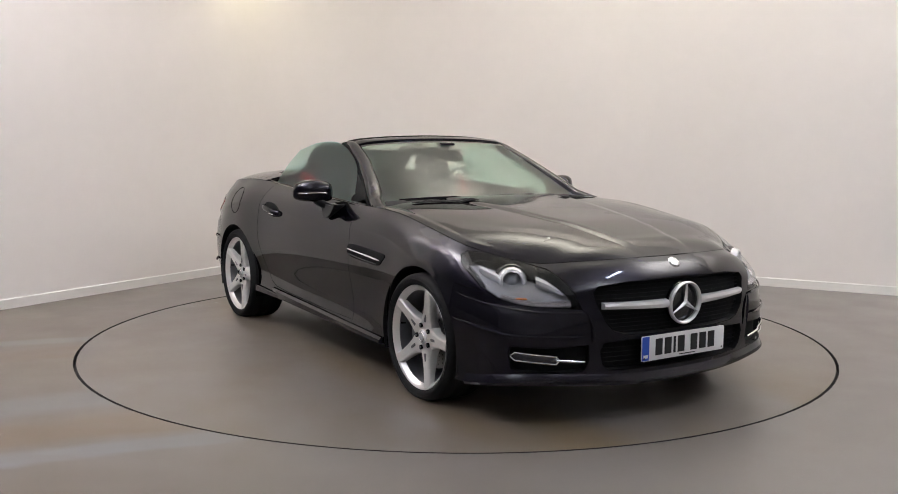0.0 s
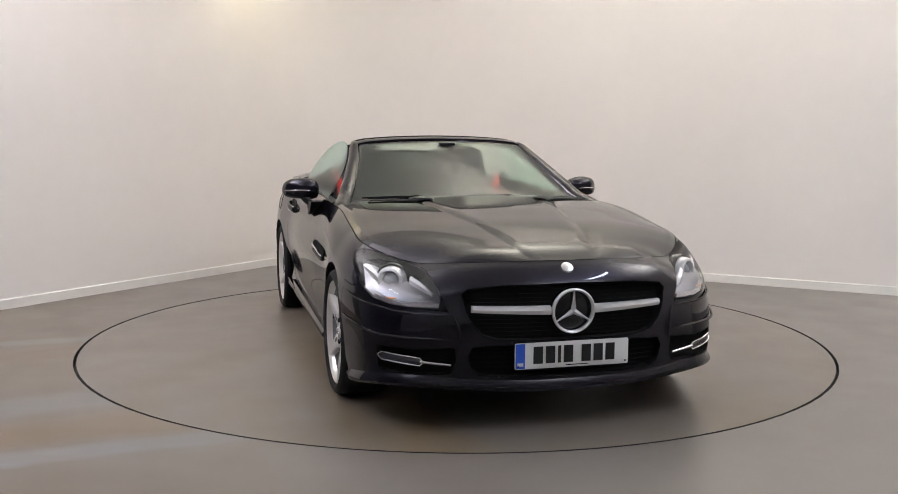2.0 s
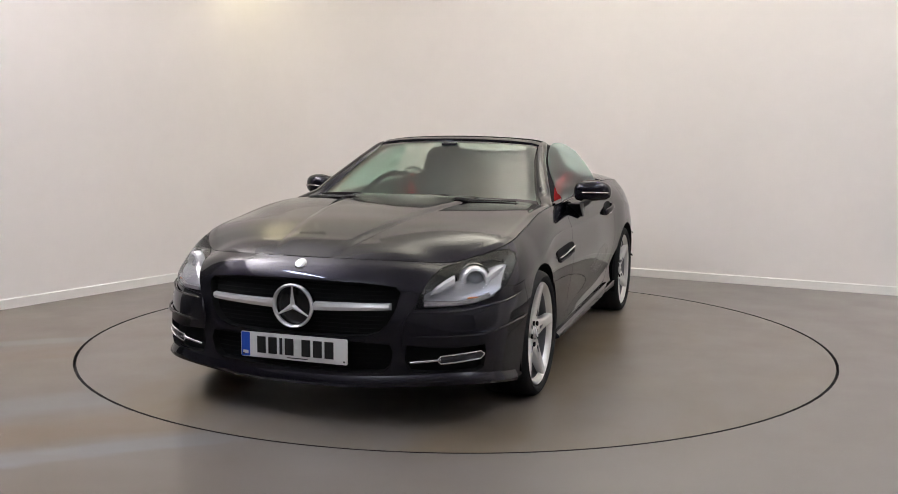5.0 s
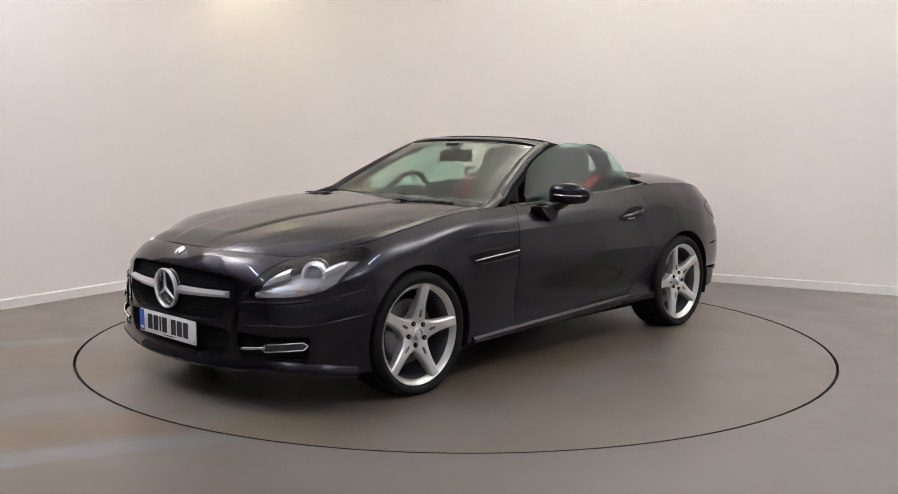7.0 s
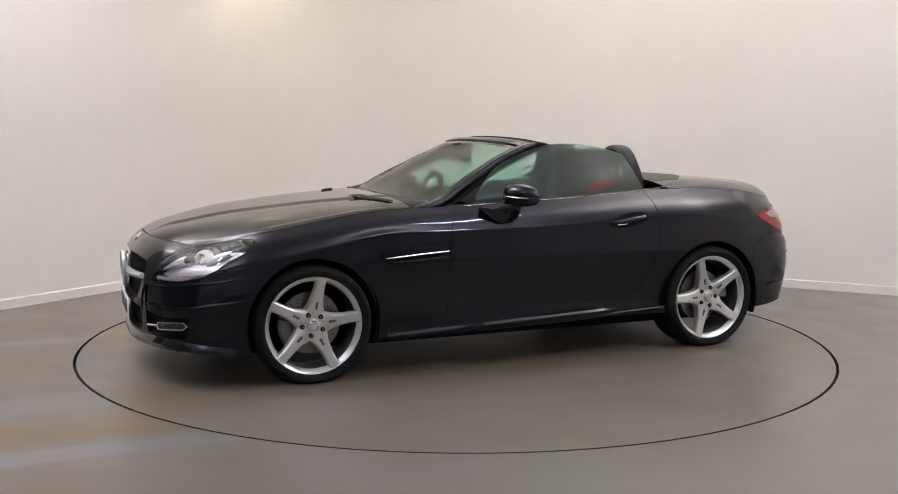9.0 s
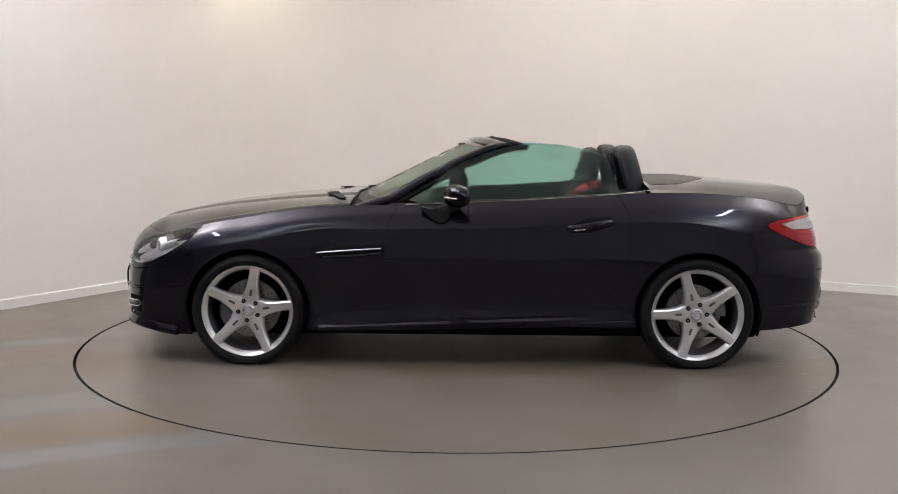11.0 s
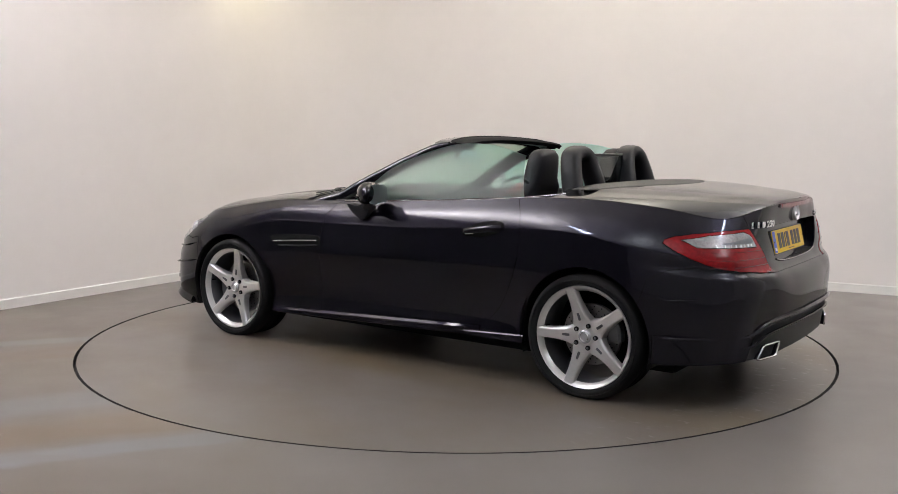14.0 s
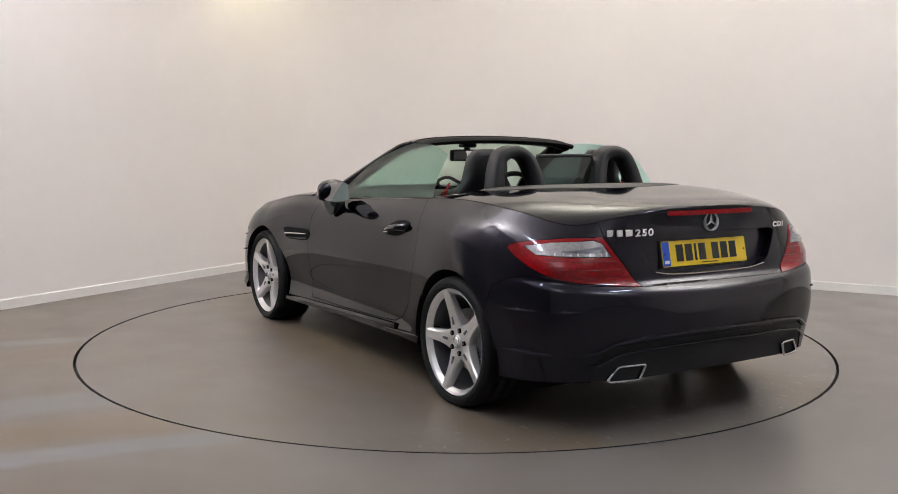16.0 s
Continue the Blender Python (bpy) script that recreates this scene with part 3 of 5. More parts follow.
def cut_panels():
    """Cuts the half body wall along the panel outlines and sorts its faces into panels."""
    v, f = grid(WALL_GRID.tolist())
    bm = bmesh.new()
    vs = [bm.verts.new(p) for p in v]
    for q in f:
        bm.faces.new([vs[i] for i in q])
    for _, plane, poly, (lo, hi) in CUTS:
        ia = 0 if plane == "xz" else 1
        near = [fc for fc in bm.faces if lo - 0.02 < fc.verts[0].co.x < hi + 0.02]
        alive = set(near)
        for k in range(len(poly)):
            (a0, b0), (a1, b1) = poly[k - 1], poly[k]
            amin, amax, bmin, bmax = min(a0, a1) - 1e-4, max(a0, a1) + 1e-4, min(b0, b1) - 1e-4, max(b0, b1) + 1e-4
            pick = []
            for fc in alive:
                if not fc.is_valid:
                    continue
                aa = [w.co[ia] for w in fc.verts]
                bb = [w.co.z for w in fc.verts]
                if max(aa) >= amin and min(aa) <= amax and max(bb) >= bmin and min(bb) <= bmax:
                    pick.append(fc)
            if not pick:
                continue
            n = Vector((b1 - b0, 0, a0 - a1)) if plane == "xz" else Vector((0, b1 - b0, a0 - a1))
            co = Vector((a0, 0, b0)) if plane == "xz" else Vector((0, a0, b0))
            geom = set(pick)
            for fc in pick:
                geom.update(fc.edges)
                geom.update(fc.verts)
            res = bmesh.ops.bisect_plane(bm, geom=list(geom), dist=2e-4, plane_co=co, plane_no=n.normalized())
            alive.update(e for e in res["geom"] if isinstance(e, bmesh.types.BMFace))
            alive = {fc for fc in alive if fc.is_valid}
    sorts = {}
    bm.normal_update()
    for fc in bm.faces:
        c = fc.calc_center_median()
        kind = None
        for name, plane, poly, (lo, hi) in CUTS:
            if lo < c.x < hi and inside(poly, c.x if plane == "xz" else c.y, c.z):
                kind = name
                break
        if kind is None:
            kind = "front_wing" if c.x > 0.3 else "rear_wing"
        sorts.setdefault(kind, []).append([tuple(w.co) for w in fc.verts])
    bm.free()
    return sorts


def weld(polys):
    """Vertices and faces from loose polygons."""
    index, v, f = {}, [], []
    for poly in polys:
        ids = []
        for p in poly:
            key = (round(p[0], 5), round(p[1], 5), round(p[2], 5))
            if key not in index:
                index[key] = len(v)
                v.append(p)
            if index[key] not in ids:
                ids.append(index[key])
        if len(ids) > 2:
            f.append(tuple(ids))
    return v, f


def panel(geo, gap=0.0018, lip=0.014, out=0.0, middle=True):
    """Draws the free edges of a panel back by the gap and folds a lip inwards. Edges on the middle plane stay."""
    bm = bmesh.new()
    vs = [bm.verts.new(p) for p in geo[0]]
    for q in geo[1]:
        try:
            bm.faces.new([vs[i] for i in q])
        except ValueError:
            pass
    bm.normal_update()
    rim = [e for e in bm.edges if len(e.link_faces) == 1 and not (middle and abs(e.verts[0].co.y) < 1e-4 and abs(e.verts[1].co.y) < 1e-4)]
    push, normal = {}, {}
    for e in rim:
        fc = e.link_faces[0]
        d = (e.verts[1].co - e.verts[0].co).normalized()
        inw = fc.normal.cross(d)
        if inw.dot(fc.calc_center_median() - e.verts[0].co) < 0:
            inw = -inw
        for w in e.verts:
            push.setdefault(w, Vector())
            push[w] += inw
    for w in push:
        normal[w] = w.normal.copy()
    for w, d in push.items():
        if d.length > 1e-6:
            d = d.normalized() * gap
            if middle and abs(w.co.y) < 1e-4:
                d.y = 0
            w.co += d
    if out:
        for w in bm.verts:
            w.co += w.normal * out
    low = {}
    for w, n in normal.items():
        sheer = n.copy()
        if middle and abs(w.co.y) < 1e-4:
            sheer.y = 0
        low[w] = (bm.verts.new(w.co), bm.verts.new(w.co - sheer * lip))
    for e in rim:
        fc = e.link_faces[0]
        a, b = e.verts
        for l in fc.loops:
            if l.edge == e:
                a, b = l.vert, l.link_loop_next.vert
        bm.faces.new([low[b][0], low[a][0], low[a][1], low[b][1]])
    bm.verts.index_update()
    v = [tuple(w.co) for w in bm.verts]
    f = [tuple(w.index for w in fc.verts) for fc in bm.faces]
    bm.free()
    return v, f


def surface_x(y, z, front=True):
    """How far the nose or the tail reaches at (y, z)."""
    pts = WALL_GRID[:5 * SUB_S] if front else WALL_GRID[12 * SUB_S:]
    flat = pts.reshape(-1, 3)
    d = (flat[:, 1] - abs(y)) ** 2 + (flat[:, 2] - z) ** 2
    k = np.argsort(d)[:4]
    w = 1 / (d[k] + 1e-6)
    return float((flat[k, 0] * w).sum() / w.sum())


def surface_y(x, z):
    """How wide the body side is at (x, z)."""
    flat = WALL_GRID[4 * SUB_S:13 * SUB_S].reshape(-1, 3)
    d = (flat[:, 0] - x) ** 2 + (flat[:, 2] - z) ** 2
    k = np.argsort(d)[:4]
    w = 1 / (d[k] + 1e-6)
    return float((flat[k, 1] * w).sum() / w.sum())


def inset_shell(geo, depth):
    """A surface drawn inwards along its normals."""
    bm = bmesh.new()
    vs = [bm.verts.new(p) for p in geo[0]]
    for q in geo[1]:
        try:
            bm.faces.new([vs[i] for i in q])
        except ValueError:
            pass
    bm.normal_update()
    v = [tuple(w.co - w.normal * depth) for w in bm.verts]
    bm.verts.index_update()
    f = [tuple(w.index for w in fc.verts) for fc in bm.faces]
    # walls from the rim of the opening down to the drawn-in surface
    n = len(v)
    v += [tuple(w.co) for w in bm.verts]
    for fc in bm.faces:
        for lp in fc.loops:
            a, b = lp.vert, lp.link_loop_next.vert
            if len(lp.edge.link_faces) == 1 and not (abs(a.co.y) < 2e-4 and abs(b.co.y) < 2e-4):
                f.append((b.index, a.index, a.index + n, b.index + n))
    bm.free()
    return v, f


def wheel_parts(car, x, side, phase):
    """One five-spoke alloy wheel with tyre, bolts, disc and caliper. side: 1 left, -1 right."""
    W = Matrix.Translation((x, side * 0.775, HUB_Z)) @ (pose(0, 0, 0) if side > 0 else pose(0, 0, 0, 0, 0, 180))
    def at(ob):
        ob.matrix_basis = W
        return ob
    # y points outwards; rim outer flange at 0.112
    barrel = [(0.232, -0.10), (0.226, -0.06), (0.218, 0.0), (0.217, 0.05), (0.223, 0.085), (0.232, 0.100), (0.240, 0.108), (0.247, 0.112), (0.2495, 0.109), (0.2505, 0.100)]
    rim = at(part("wheel", lathe(barrel[4:], 96), SILVER, car, "silver five-spoke alloy wheel with low-profile tyre", sharp=0.9))
    def sub(name, geo, mat, label="", sharp=0.7):
        return part(name, geo, mat, rim, label, True, sharp)
    sub("barrel", lathe(barrel[:5], 96), ALLOY_DARK, "grey inner barrel", 0.9)
    tyre = [(0.2495, 0.108), (0.256, 0.117), (0.268, 0.1225), (0.283, 0.1215), (0.295, 0.114), (0.302, 0.102)]
    for k, y in enumerate((0.085, 0.05, 0.046, 0.02, 0.016, -0.016, -0.02, -0.046, -0.05, -0.085)):
        tyre.append((0.3025 if k in (2, 3, 6, 7) else 0.3055, y))
    tyre += [(0.302, -0.102), (0.295, -0.114), (0.28, -0.12), (0.25, -0.112), (0.235, -0.1)]
    tv, tf = lathe(tyre, 96)
    sub("tyre", ([(a, b, max(c, 0.001 - HUB_Z)) for a, b, c in tv], tf), RUBBER, "black low-profile tyre", 1.2)
    sub("sidewall_ring", lathe([(0.2745, 0.1215), (0.276, 0.1242), (0.2785, 0.1242), (0.280, 0.1205)], 96), RUBBER)
    for k in range(5):
        a = radians(phase + 72 * k)
        rot = Matrix.Rotation(-a, 4, "Y")
        # spoke along local +x, wide ridge, set back towards the hub
        rows = []
        for r, w, h, d in ((0.045, 0.056, 0.080, 0.05), (0.072, 0.050, 0.084, 0.05), (0.10, 0.038, 0.090, 0.045), (0.135, 0.031, 0.095, 0.042), (0.175, 0.0275, 0.101, 0.036), (0.215, 0.027, 0.107, 0.03), (0.240, 0.029, 0.1105, 0.022)):
            rows.append([(r, h - d, -w * 1.05), (r, h - 0.016, -w * 1.02), (r, h - 0.006, -w * 0.93), (r, h, -w * 0.66), (r, h + 0.001, 0), (r, h, w * 0.66), (r, h - 0.006, w * 0.93), (r, h - 0.016, w * 1.02), (r, h - d, w * 1.05)])
        v, f = grid(rows)
        f.append(tuple(range(9)))
        f.append(tuple(reversed(range(54, 63))))
        v = [tuple(rot @ Vector(p)) for p in v]
        sub("spoke", (v, [tuple(reversed(q)) for q in f]), SILVER, "", 0.45)
        # groove near the hub
        g = block(0.105, 0.0905, 0, 0.05, 0.006, 0.013, 0.0025, 2, rot)
        sub("spoke_groove", g, ALLOY_DARK)
        b = radians(phase + 36 + 72 * k)
        bx, bz = 0.056 * math.cos(b), 0.056 * math.sin(b)
        # flat black disc puts the shade of the bolt hole into colour
        sub("bolt_recess_shade", lathe([(0.0, 0.0900), (0.0100, 0.0900), (0.0115, 0.0890), (0.012, 0.08)], 16), MATT).location = (bx, 0, bz)
        sub("wheel_bolt", lathe([(0.0, 0.0925), (0.005, 0.0925), (0.0065, 0.091), (0.0065, 0.085)], 6), ALLOY_DARK).location = (bx, 0, bz)
    sub("hub", lathe([(0.0, 0.083), (0.036, 0.083), (0.045, 0.082), (0.070, 0.078), (0.077, 0.070), (0.078, 0.03)], 48), SILVER, "", 0.5)
    sub("centre_cap", lathe([(0.0, 0.0945), (0.018, 0.094), (0.029, 0.092), (0.0325, 0.088), (0.033, 0.08)], 40), SATIN, "silver centre cap")
    sub("cap_emblem", lathe([(0.019, 0.0945), (0.021, 0.0965), (0.0235, 0.0935)], 32), CHROME)
    sub("valve", tube([(0.205, 0.06, 0.03), (0.212, 0.085, 0.031)], 0.004, 8), MATT)
    big = 0.160 if x > 0 else 0.150
    sub("brake_disc", lathe([(0.06, 0.028), (0.068, 0.030), (0.074, 0.014), (big - 0.002, 0.014), (big, 0.012), (big, -0.014)], 72), STEEL, "", 0.5)
    hv, hf = [], []
    for ring, rr in enumerate((0.088, 0.105, 0.122, 0.139)):
        for k in range(22):
            a = 2 * math.pi * (k + 0.27 * ring) / 22
            n0 = len(hv)
            for q in range(8):
                hv.append((rr * math.cos(a) + 0.0035 * math.cos(q * math.pi / 4), 0.0146, rr * math.sin(a) + 0.0035 * math.sin(q * math.pi / 4)))
            hf.append(tuple(reversed(range(n0, n0 + 8))))
    tagged(sub("disc_holes", (hv, hf), MATT), kind="stuff")
    a0 = 200 if x > 0 else 20
    rows = []
    for k in range(9):
        a = radians(180 - (a0 - 30 + 60 * k / 8)) if x > 0 else radians(180 - (a0 - 25 + 50 * k / 8))
        rows.append([(r * math.cos(a), y, r * math.sin(a)) for r, y in ((0.10, 0.02), (0.10, 0.043), (0.112, 0.052), (0.158, 0.052), (0.170, 0.043), (0.170, 0.0))])
    v, f = grid(rows)
    f += [tuple(range(6)), tuple(reversed(range(48, 54)))]
    sub("brake_caliper", (v, f), ALLOY_DARK, "grey brake caliper", 0.5)
    return rim


def number_plate(car, front):
    if front:
        m = Matrix.Translation((2.056, 0, 0.327)) @ pose(0, 0, 0, 0, 0, 90)
        base_mat = PLATE_WHITE
    else:
        m = Matrix.Translation((-1.907, 0, 0.742)) @ pose(0, 0, 0, -13, 0, -90)
        base_mat = PLATE_YELLOW
    # local x runs across the plate as it is read, local -y faces the reader
    plate = part("number_plate", moved(slab([(a, b) for a, b in rounded(0.52, 0.112, 0.008)], 0.004, "y", 0.0008), m @ Matrix.Translation((0, -0.002, 0))), base_mat, car, ("white front" if front else "yellow rear") + " number plate with plain dark bars and a blue band")
    face = m @ Matrix.Translation((0, -0.0028, 0))
    part("blue_band", moved(slab([(-0.257, -0.053), (-0.215, -0.053), (-0.215, 0.053), (-0.257, 0.053)], 0.001, "y"), face), PLATE_BLUE, plate)
    part("band_mark", moved(block(-0.236, -0.0006, -0.035, 0.026, 0.001, 0.014), face), PLATE_WHITE, plate)
    x = -0.178
    for k in range(7):
        if k == 4:
            x += 0.026
        w = 0.014 if k == 2 else 0.043
        part("character_bar", moved(block(x + w / 2, -0.0006, 0.002, w, 0.0012, 0.074, 0.0004, 1), face), INK, plate)
        x += w + 0.0125
    for sx in (-1, 1):
        part("plate_screw", moved(block(sx * 0.245, -0.0008, -0.043 if front else 0.0, 0.008, 0.002, 0.008, 0.001, 1), face), INK, plate)
    part("maker_bar", moved(block(0.02, -0.0006, -0.046, 0.10, 0.001, 0.004), face), INK, plate)


def emblem(car, m, r, tubular, label):
    """A ring with three slim arms."""
    ring = part("emblem_ring", moved_geo(lathe([(r * 0.86, 0.0), (r * 0.88, -0.006), (r * 0.94, -0.010), (r * 0.99, -0.006), (r, 0.0), (r * 0.97, 0.012), (r * 0.88, 0.012), (r * 0.86, 0.0)], 64), m), SATIN, car, label)
    for k in range(3):
        a = radians(90 + 120 * k)
        rot = Matrix.Rotation(-a, 4, "Y")
        rows = [[(t * r, -0.001, -w * r), (t * r, -h, 0), (t * r, -0.001, w * r), (t * r, 0.006, 0)] for t, w, h in ((0.0, 0.10, 0.009), (0.12, 0.12, 0.009), (0.4, 0.075, 0.008), (0.9, 0.028, 0.006))]
        v, f = grid(rows, False, True)
        part("emblem_arm", moved_geo((v, f), m @ rot), SATIN, ring, sharp=0.3)
    return ring


def moved_geo(geo, m):
    return [tuple(m @ Vector(p)) for p in geo[0]], geo[1]


def panel_rim(geo, inset, depth):
    """A band that runs round the free edge of a surface and goes inwards."""
    bm = bmesh.new()
    vs = [bm.verts.new(p) for p in geo[0]]
    for q in geo[1]:
        try:
            bm.faces.new([vs[i] for i in q])
        except ValueError:
            pass
    bm.normal_update()
    v, f = [], []
    mid = sum((w.co for w in bm.verts), Vector()) / len(bm.verts)
    for e in bm.edges:
        if len(e.link_faces) == 1:
            a, b = e.verts
            k = len(v)
            for w, d in ((a, 0.004), (b, 0.004), (b, depth), (a, depth)):
                pull = (mid - w.co).normalized() * (0.002 if d < 0.01 else inset)
                v.append(tuple(w.co + pull - w.normal * d))
            f.append((k, k + 1, k + 2, k + 3))
    bm.free()
    return v, f


def side_patch(pts, s, proud):
    """A thin dark patch that follows the body side inside an outline of (x, z)."""
    p = np.array(pts)
    mid = p.mean(axis=0)
    rows = [[(q[0], s * (surface_y(q[0], q[1]) + proud), q[1]) for q in mid + (p - mid) * k] for k in (1.0, 0.97, 0.66, 0.33, 0.02)]
    rows.insert(0, [(x, y - s * (proud + 0.002), z) for x, y, z in rows[0]])
    v, f = grid(rows, False, True)
    return v, f if s < 0 else [tuple(reversed(q)) for q in f]


def headlamp(car, lens_geo, side):
    flip = (lambda g: g) if side > 0 else flip_y
    lamp = part("headlamp", flip(panel(lens_geo, 0.002, 0.012, 0.001)), LAMP_GLASS, car, "clear headlamp with chrome reflector and projector lens")
    lamp.visible_shadow = False
    # dark housing behind the lens, with a silvered bowl below
    part("housing", flip(inset_shell(lens_geo, 0.085)), BLACK, lamp)
    part("inner_bezel", flip(panel_rim(lens_geo, 0.012, 0.075)), GLOSS, lamp)
    rows = []
    for y in np.linspace(0.556, 0.822, 30):
        z0 = float(np.interp(y, (0.525, 0.65, 0.75, 0.81, 0.842), (0.514, 0.524, 0.535, 0.555, 0.60))) + 0.006
        z1 = max(z0 + 0.02, min(0.585 + 0.44 * (y - 0.60), 0.668))
        rows.append([(surface_x(y, z0 + (z1 - z0) * k) - 0.030 - 0.05 * k * k, y - 0.02 * k, z0 + (z1 - z0) * k) for k in (0, 0.2, 0.4, 0.6, 0.8, 1.0)])
    part("reflector_bowl", flip(grid(rows)), LAMP_SILVER, lamp, "silvered reflector bowl")
    C = Vector((1.724, 0.718, 0.616))
    fwd = Vector((0.86, 0.50, 0.06)).normalized()
    R = fwd.to_track_quat("-Y", "Z").to_matrix().to_4x4()
    M = Matrix.Translation(C) @ R
    def sub(name, geo, mat, label=""):
        return part(name, flip(geo), mat, lamp, label)
    sub("projector_ring", moved_geo(lathe([(0.040, 0.02), (0.041, -0.012), (0.046, -0.020), (0.056, -0.016), (0.064, 0.0), (0.066, 0.03)], 40), M), SATIN, "bright projector ring")
    sub("projector_lens", moved_geo(lathe([(0.001, -0.018), (0.014, -0.016), (0.027, -0.008), (0.036, 0.004), (0.041, 0.014)], 32), M), LAMP_LENS, "pale domed projector lens")
    sub("projector_hood", moved_geo(lathe([(0.066, 0.03), (0.072, 0.014), (0.077, 0.022), (0.078, 0.06)], 40), M), GLOSS)
    # bright reflector wings before and behind the projector
    def wing(pts, depth):
        rows = []
        for y, z0, z1 in pts:
            x = surface_x(y, (z0 + z1) / 2) - depth
            rows.append([(x - 0.012, y - 0.008, z0), (x + 0.004, y, z0 + (z1 - z0) * 0.3), (x + 0.004, y, z0 + (z1 - z0) * 0.7), (x - 0.012, y - 0.008, z1)])
        return grid(rows)
    sub("reflector_wing", wing([(0.772, 0.606, 0.640), (0.785, 0.612, 0.660), (0.80, 0.63, 0.672), (0.812, 0.650, 0.680)], 0.022), SATIN, "bright reflector")
    sub("reflector_wing", wing([(0.580, 0.566, 0.580), (0.600, 0.572, 0.602), (0.628, 0.585, 0.628), (0.655, 0.60, 0.645)], 0.030), SATIN, "bright reflector")
    rows = []
    for k in range(15):
        y = 0.56 + 0.235 * k / 14
        z = 0.521 + 0.028 * max(0, (y - 0.68) / 0.115) ** 2
        x = surface_x(y, z) - 0.022
        rows.append([(x, y, z - 0.002), (x + 0.008, y, z + 0.006), (x + 0.004, y, z + 0.021), (x - 0.02, y - 0.02, z + 0.025)])
    sub("light_strip", grid(rows), CLEAR_LENS, "clear ribbed running light strip")
    rows = []
    for k in range(7):
        y = 0.72 + 0.035 * k / 6
        x = surface_x(y, 0.545) - 0.030
        rows.append([(x + 0.012, y, 0.552), (x + 0.016, y, 0.556), (x + 0.012, y, 0.560)])
    sub("side_reflector", grid(rows), AMBER, "amber reflector")


def mirror_unit(car, side):
    shift = lambda g: ([(x - 0.068, y, z + 0.014) for x, y, z in g[0]], g[1])
    flip = shift if side > 0 else (lambda g: flip_y(shift(g)))
    rows = []
    # housing sections across the car, from the body outwards
    for y, cx, cz, hx, hz in ((0.800, 0.165, 0.905, 0.020, 0.030), (0.812, 0.165, 0.906, 0.045, 0.052), (0.84, 0.162, 0.909, 0.062, 0.064), (0.88, 0.156, 0.912, 0.070, 0.068), (0.92, 0.146, 0.913, 0.071, 0.066),
                              (0.96, 0.130, 0.911, 0.064, 0.060), (0.985, 0.115, 0.908, 0.050, 0.050), (1.000, 0.104, 0.905, 0.033, 0.036), (1.007, 0.097, 0.904, 0.012, 0.014)):
        ring = []
        for k in range(24):
            a = 2 * math.pi * k / 24
            c, s = math.cos(a), math.sin(a)
            px = cx + hx * math.copysign(abs(c) ** 0.75, c) * (1.0 if c > 0 else 0.62)
            ring.append((px, y, cz + hz * math.copysign(abs(s) ** 0.8, s) * (1.0 if s > 0 else 0.85)))
        rows.append(ring)
    v, f = grid(rows, False, True)
    f += [tuple(range(24)), tuple(reversed(range(24 * 8, 24 * 9)))]
    body = part("door_mirror", flip((v, [tuple(reversed(q)) for q in f])), PAINT, car, "black painted door mirror with indicator strip")
    arm = [[(0.235, 0.84, 0.845), (0.30, 0.84, 0.832), (0.27, 0.845, 0.79), (0.20, 0.845, 0.80)], [(0.20, 0.86, 0.862), (0.255, 0.86, 0.852), (0.24, 0.86, 0.815), (0.185, 0.86, 0.822)],
           [(0.150, 0.885, 0.876), (0.205, 0.885, 0.87), (0.20, 0.89, 0.838), (0.145, 0.89, 0.842)], [(0.125, 0.90, 0.88), (0.185, 0.90, 0.88), (0.185, 0.905, 0.858), (0.125, 0.905, 0.858)]]
    v, f = grid([spline(r, 4, True) for r in arm], False, True)
    part("mirror_arm", flip((v, f)), BLACK, body)
    v, f = grid([spline([(0.19 + 0.0, y, 0.845), (0.29, y, 0.842), (0.345, y, 0.85), (0.30, y, 0.80), (0.24, y, 0.768), (0.20, y, 0.79)], 4, True) for y in (0.80, 0.862, 0.870)], False, True)
    f.append(tuple(range(48, 72)))
    part("mirror_foot", flip((v, f)), BLACK, body)
    part("indicator_strip", flip(tube([(0.205, 0.835, 0.905), (0.222, 0.86, 0.907), (0.224, 0.90, 0.909), (0.210, 0.94, 0.908), (0.185, 0.972, 0.906), (0.15, 0.994, 0.905)], 0.0050, 8)), DULL_CHROME, body, "slim indicator strip")
    g = [[(0.112 + 0.0 * y, y, 0.912 + h * s) for s in (-1, -0.6, 0, 0.6, 1)] for y, h in ((0.825, 0.04), (0.85, 0.052), (0.92, 0.055), (0.96, 0.048), (0.985, 0.033))]
    g = [[(x - 0.016 + 0.08 * (y - 0.90) + 0.13 * (z - 0.912), y, z) for x, y, z in r] for r in g]
    part("mirror_glass", flip(grid(g)), RIB, body)


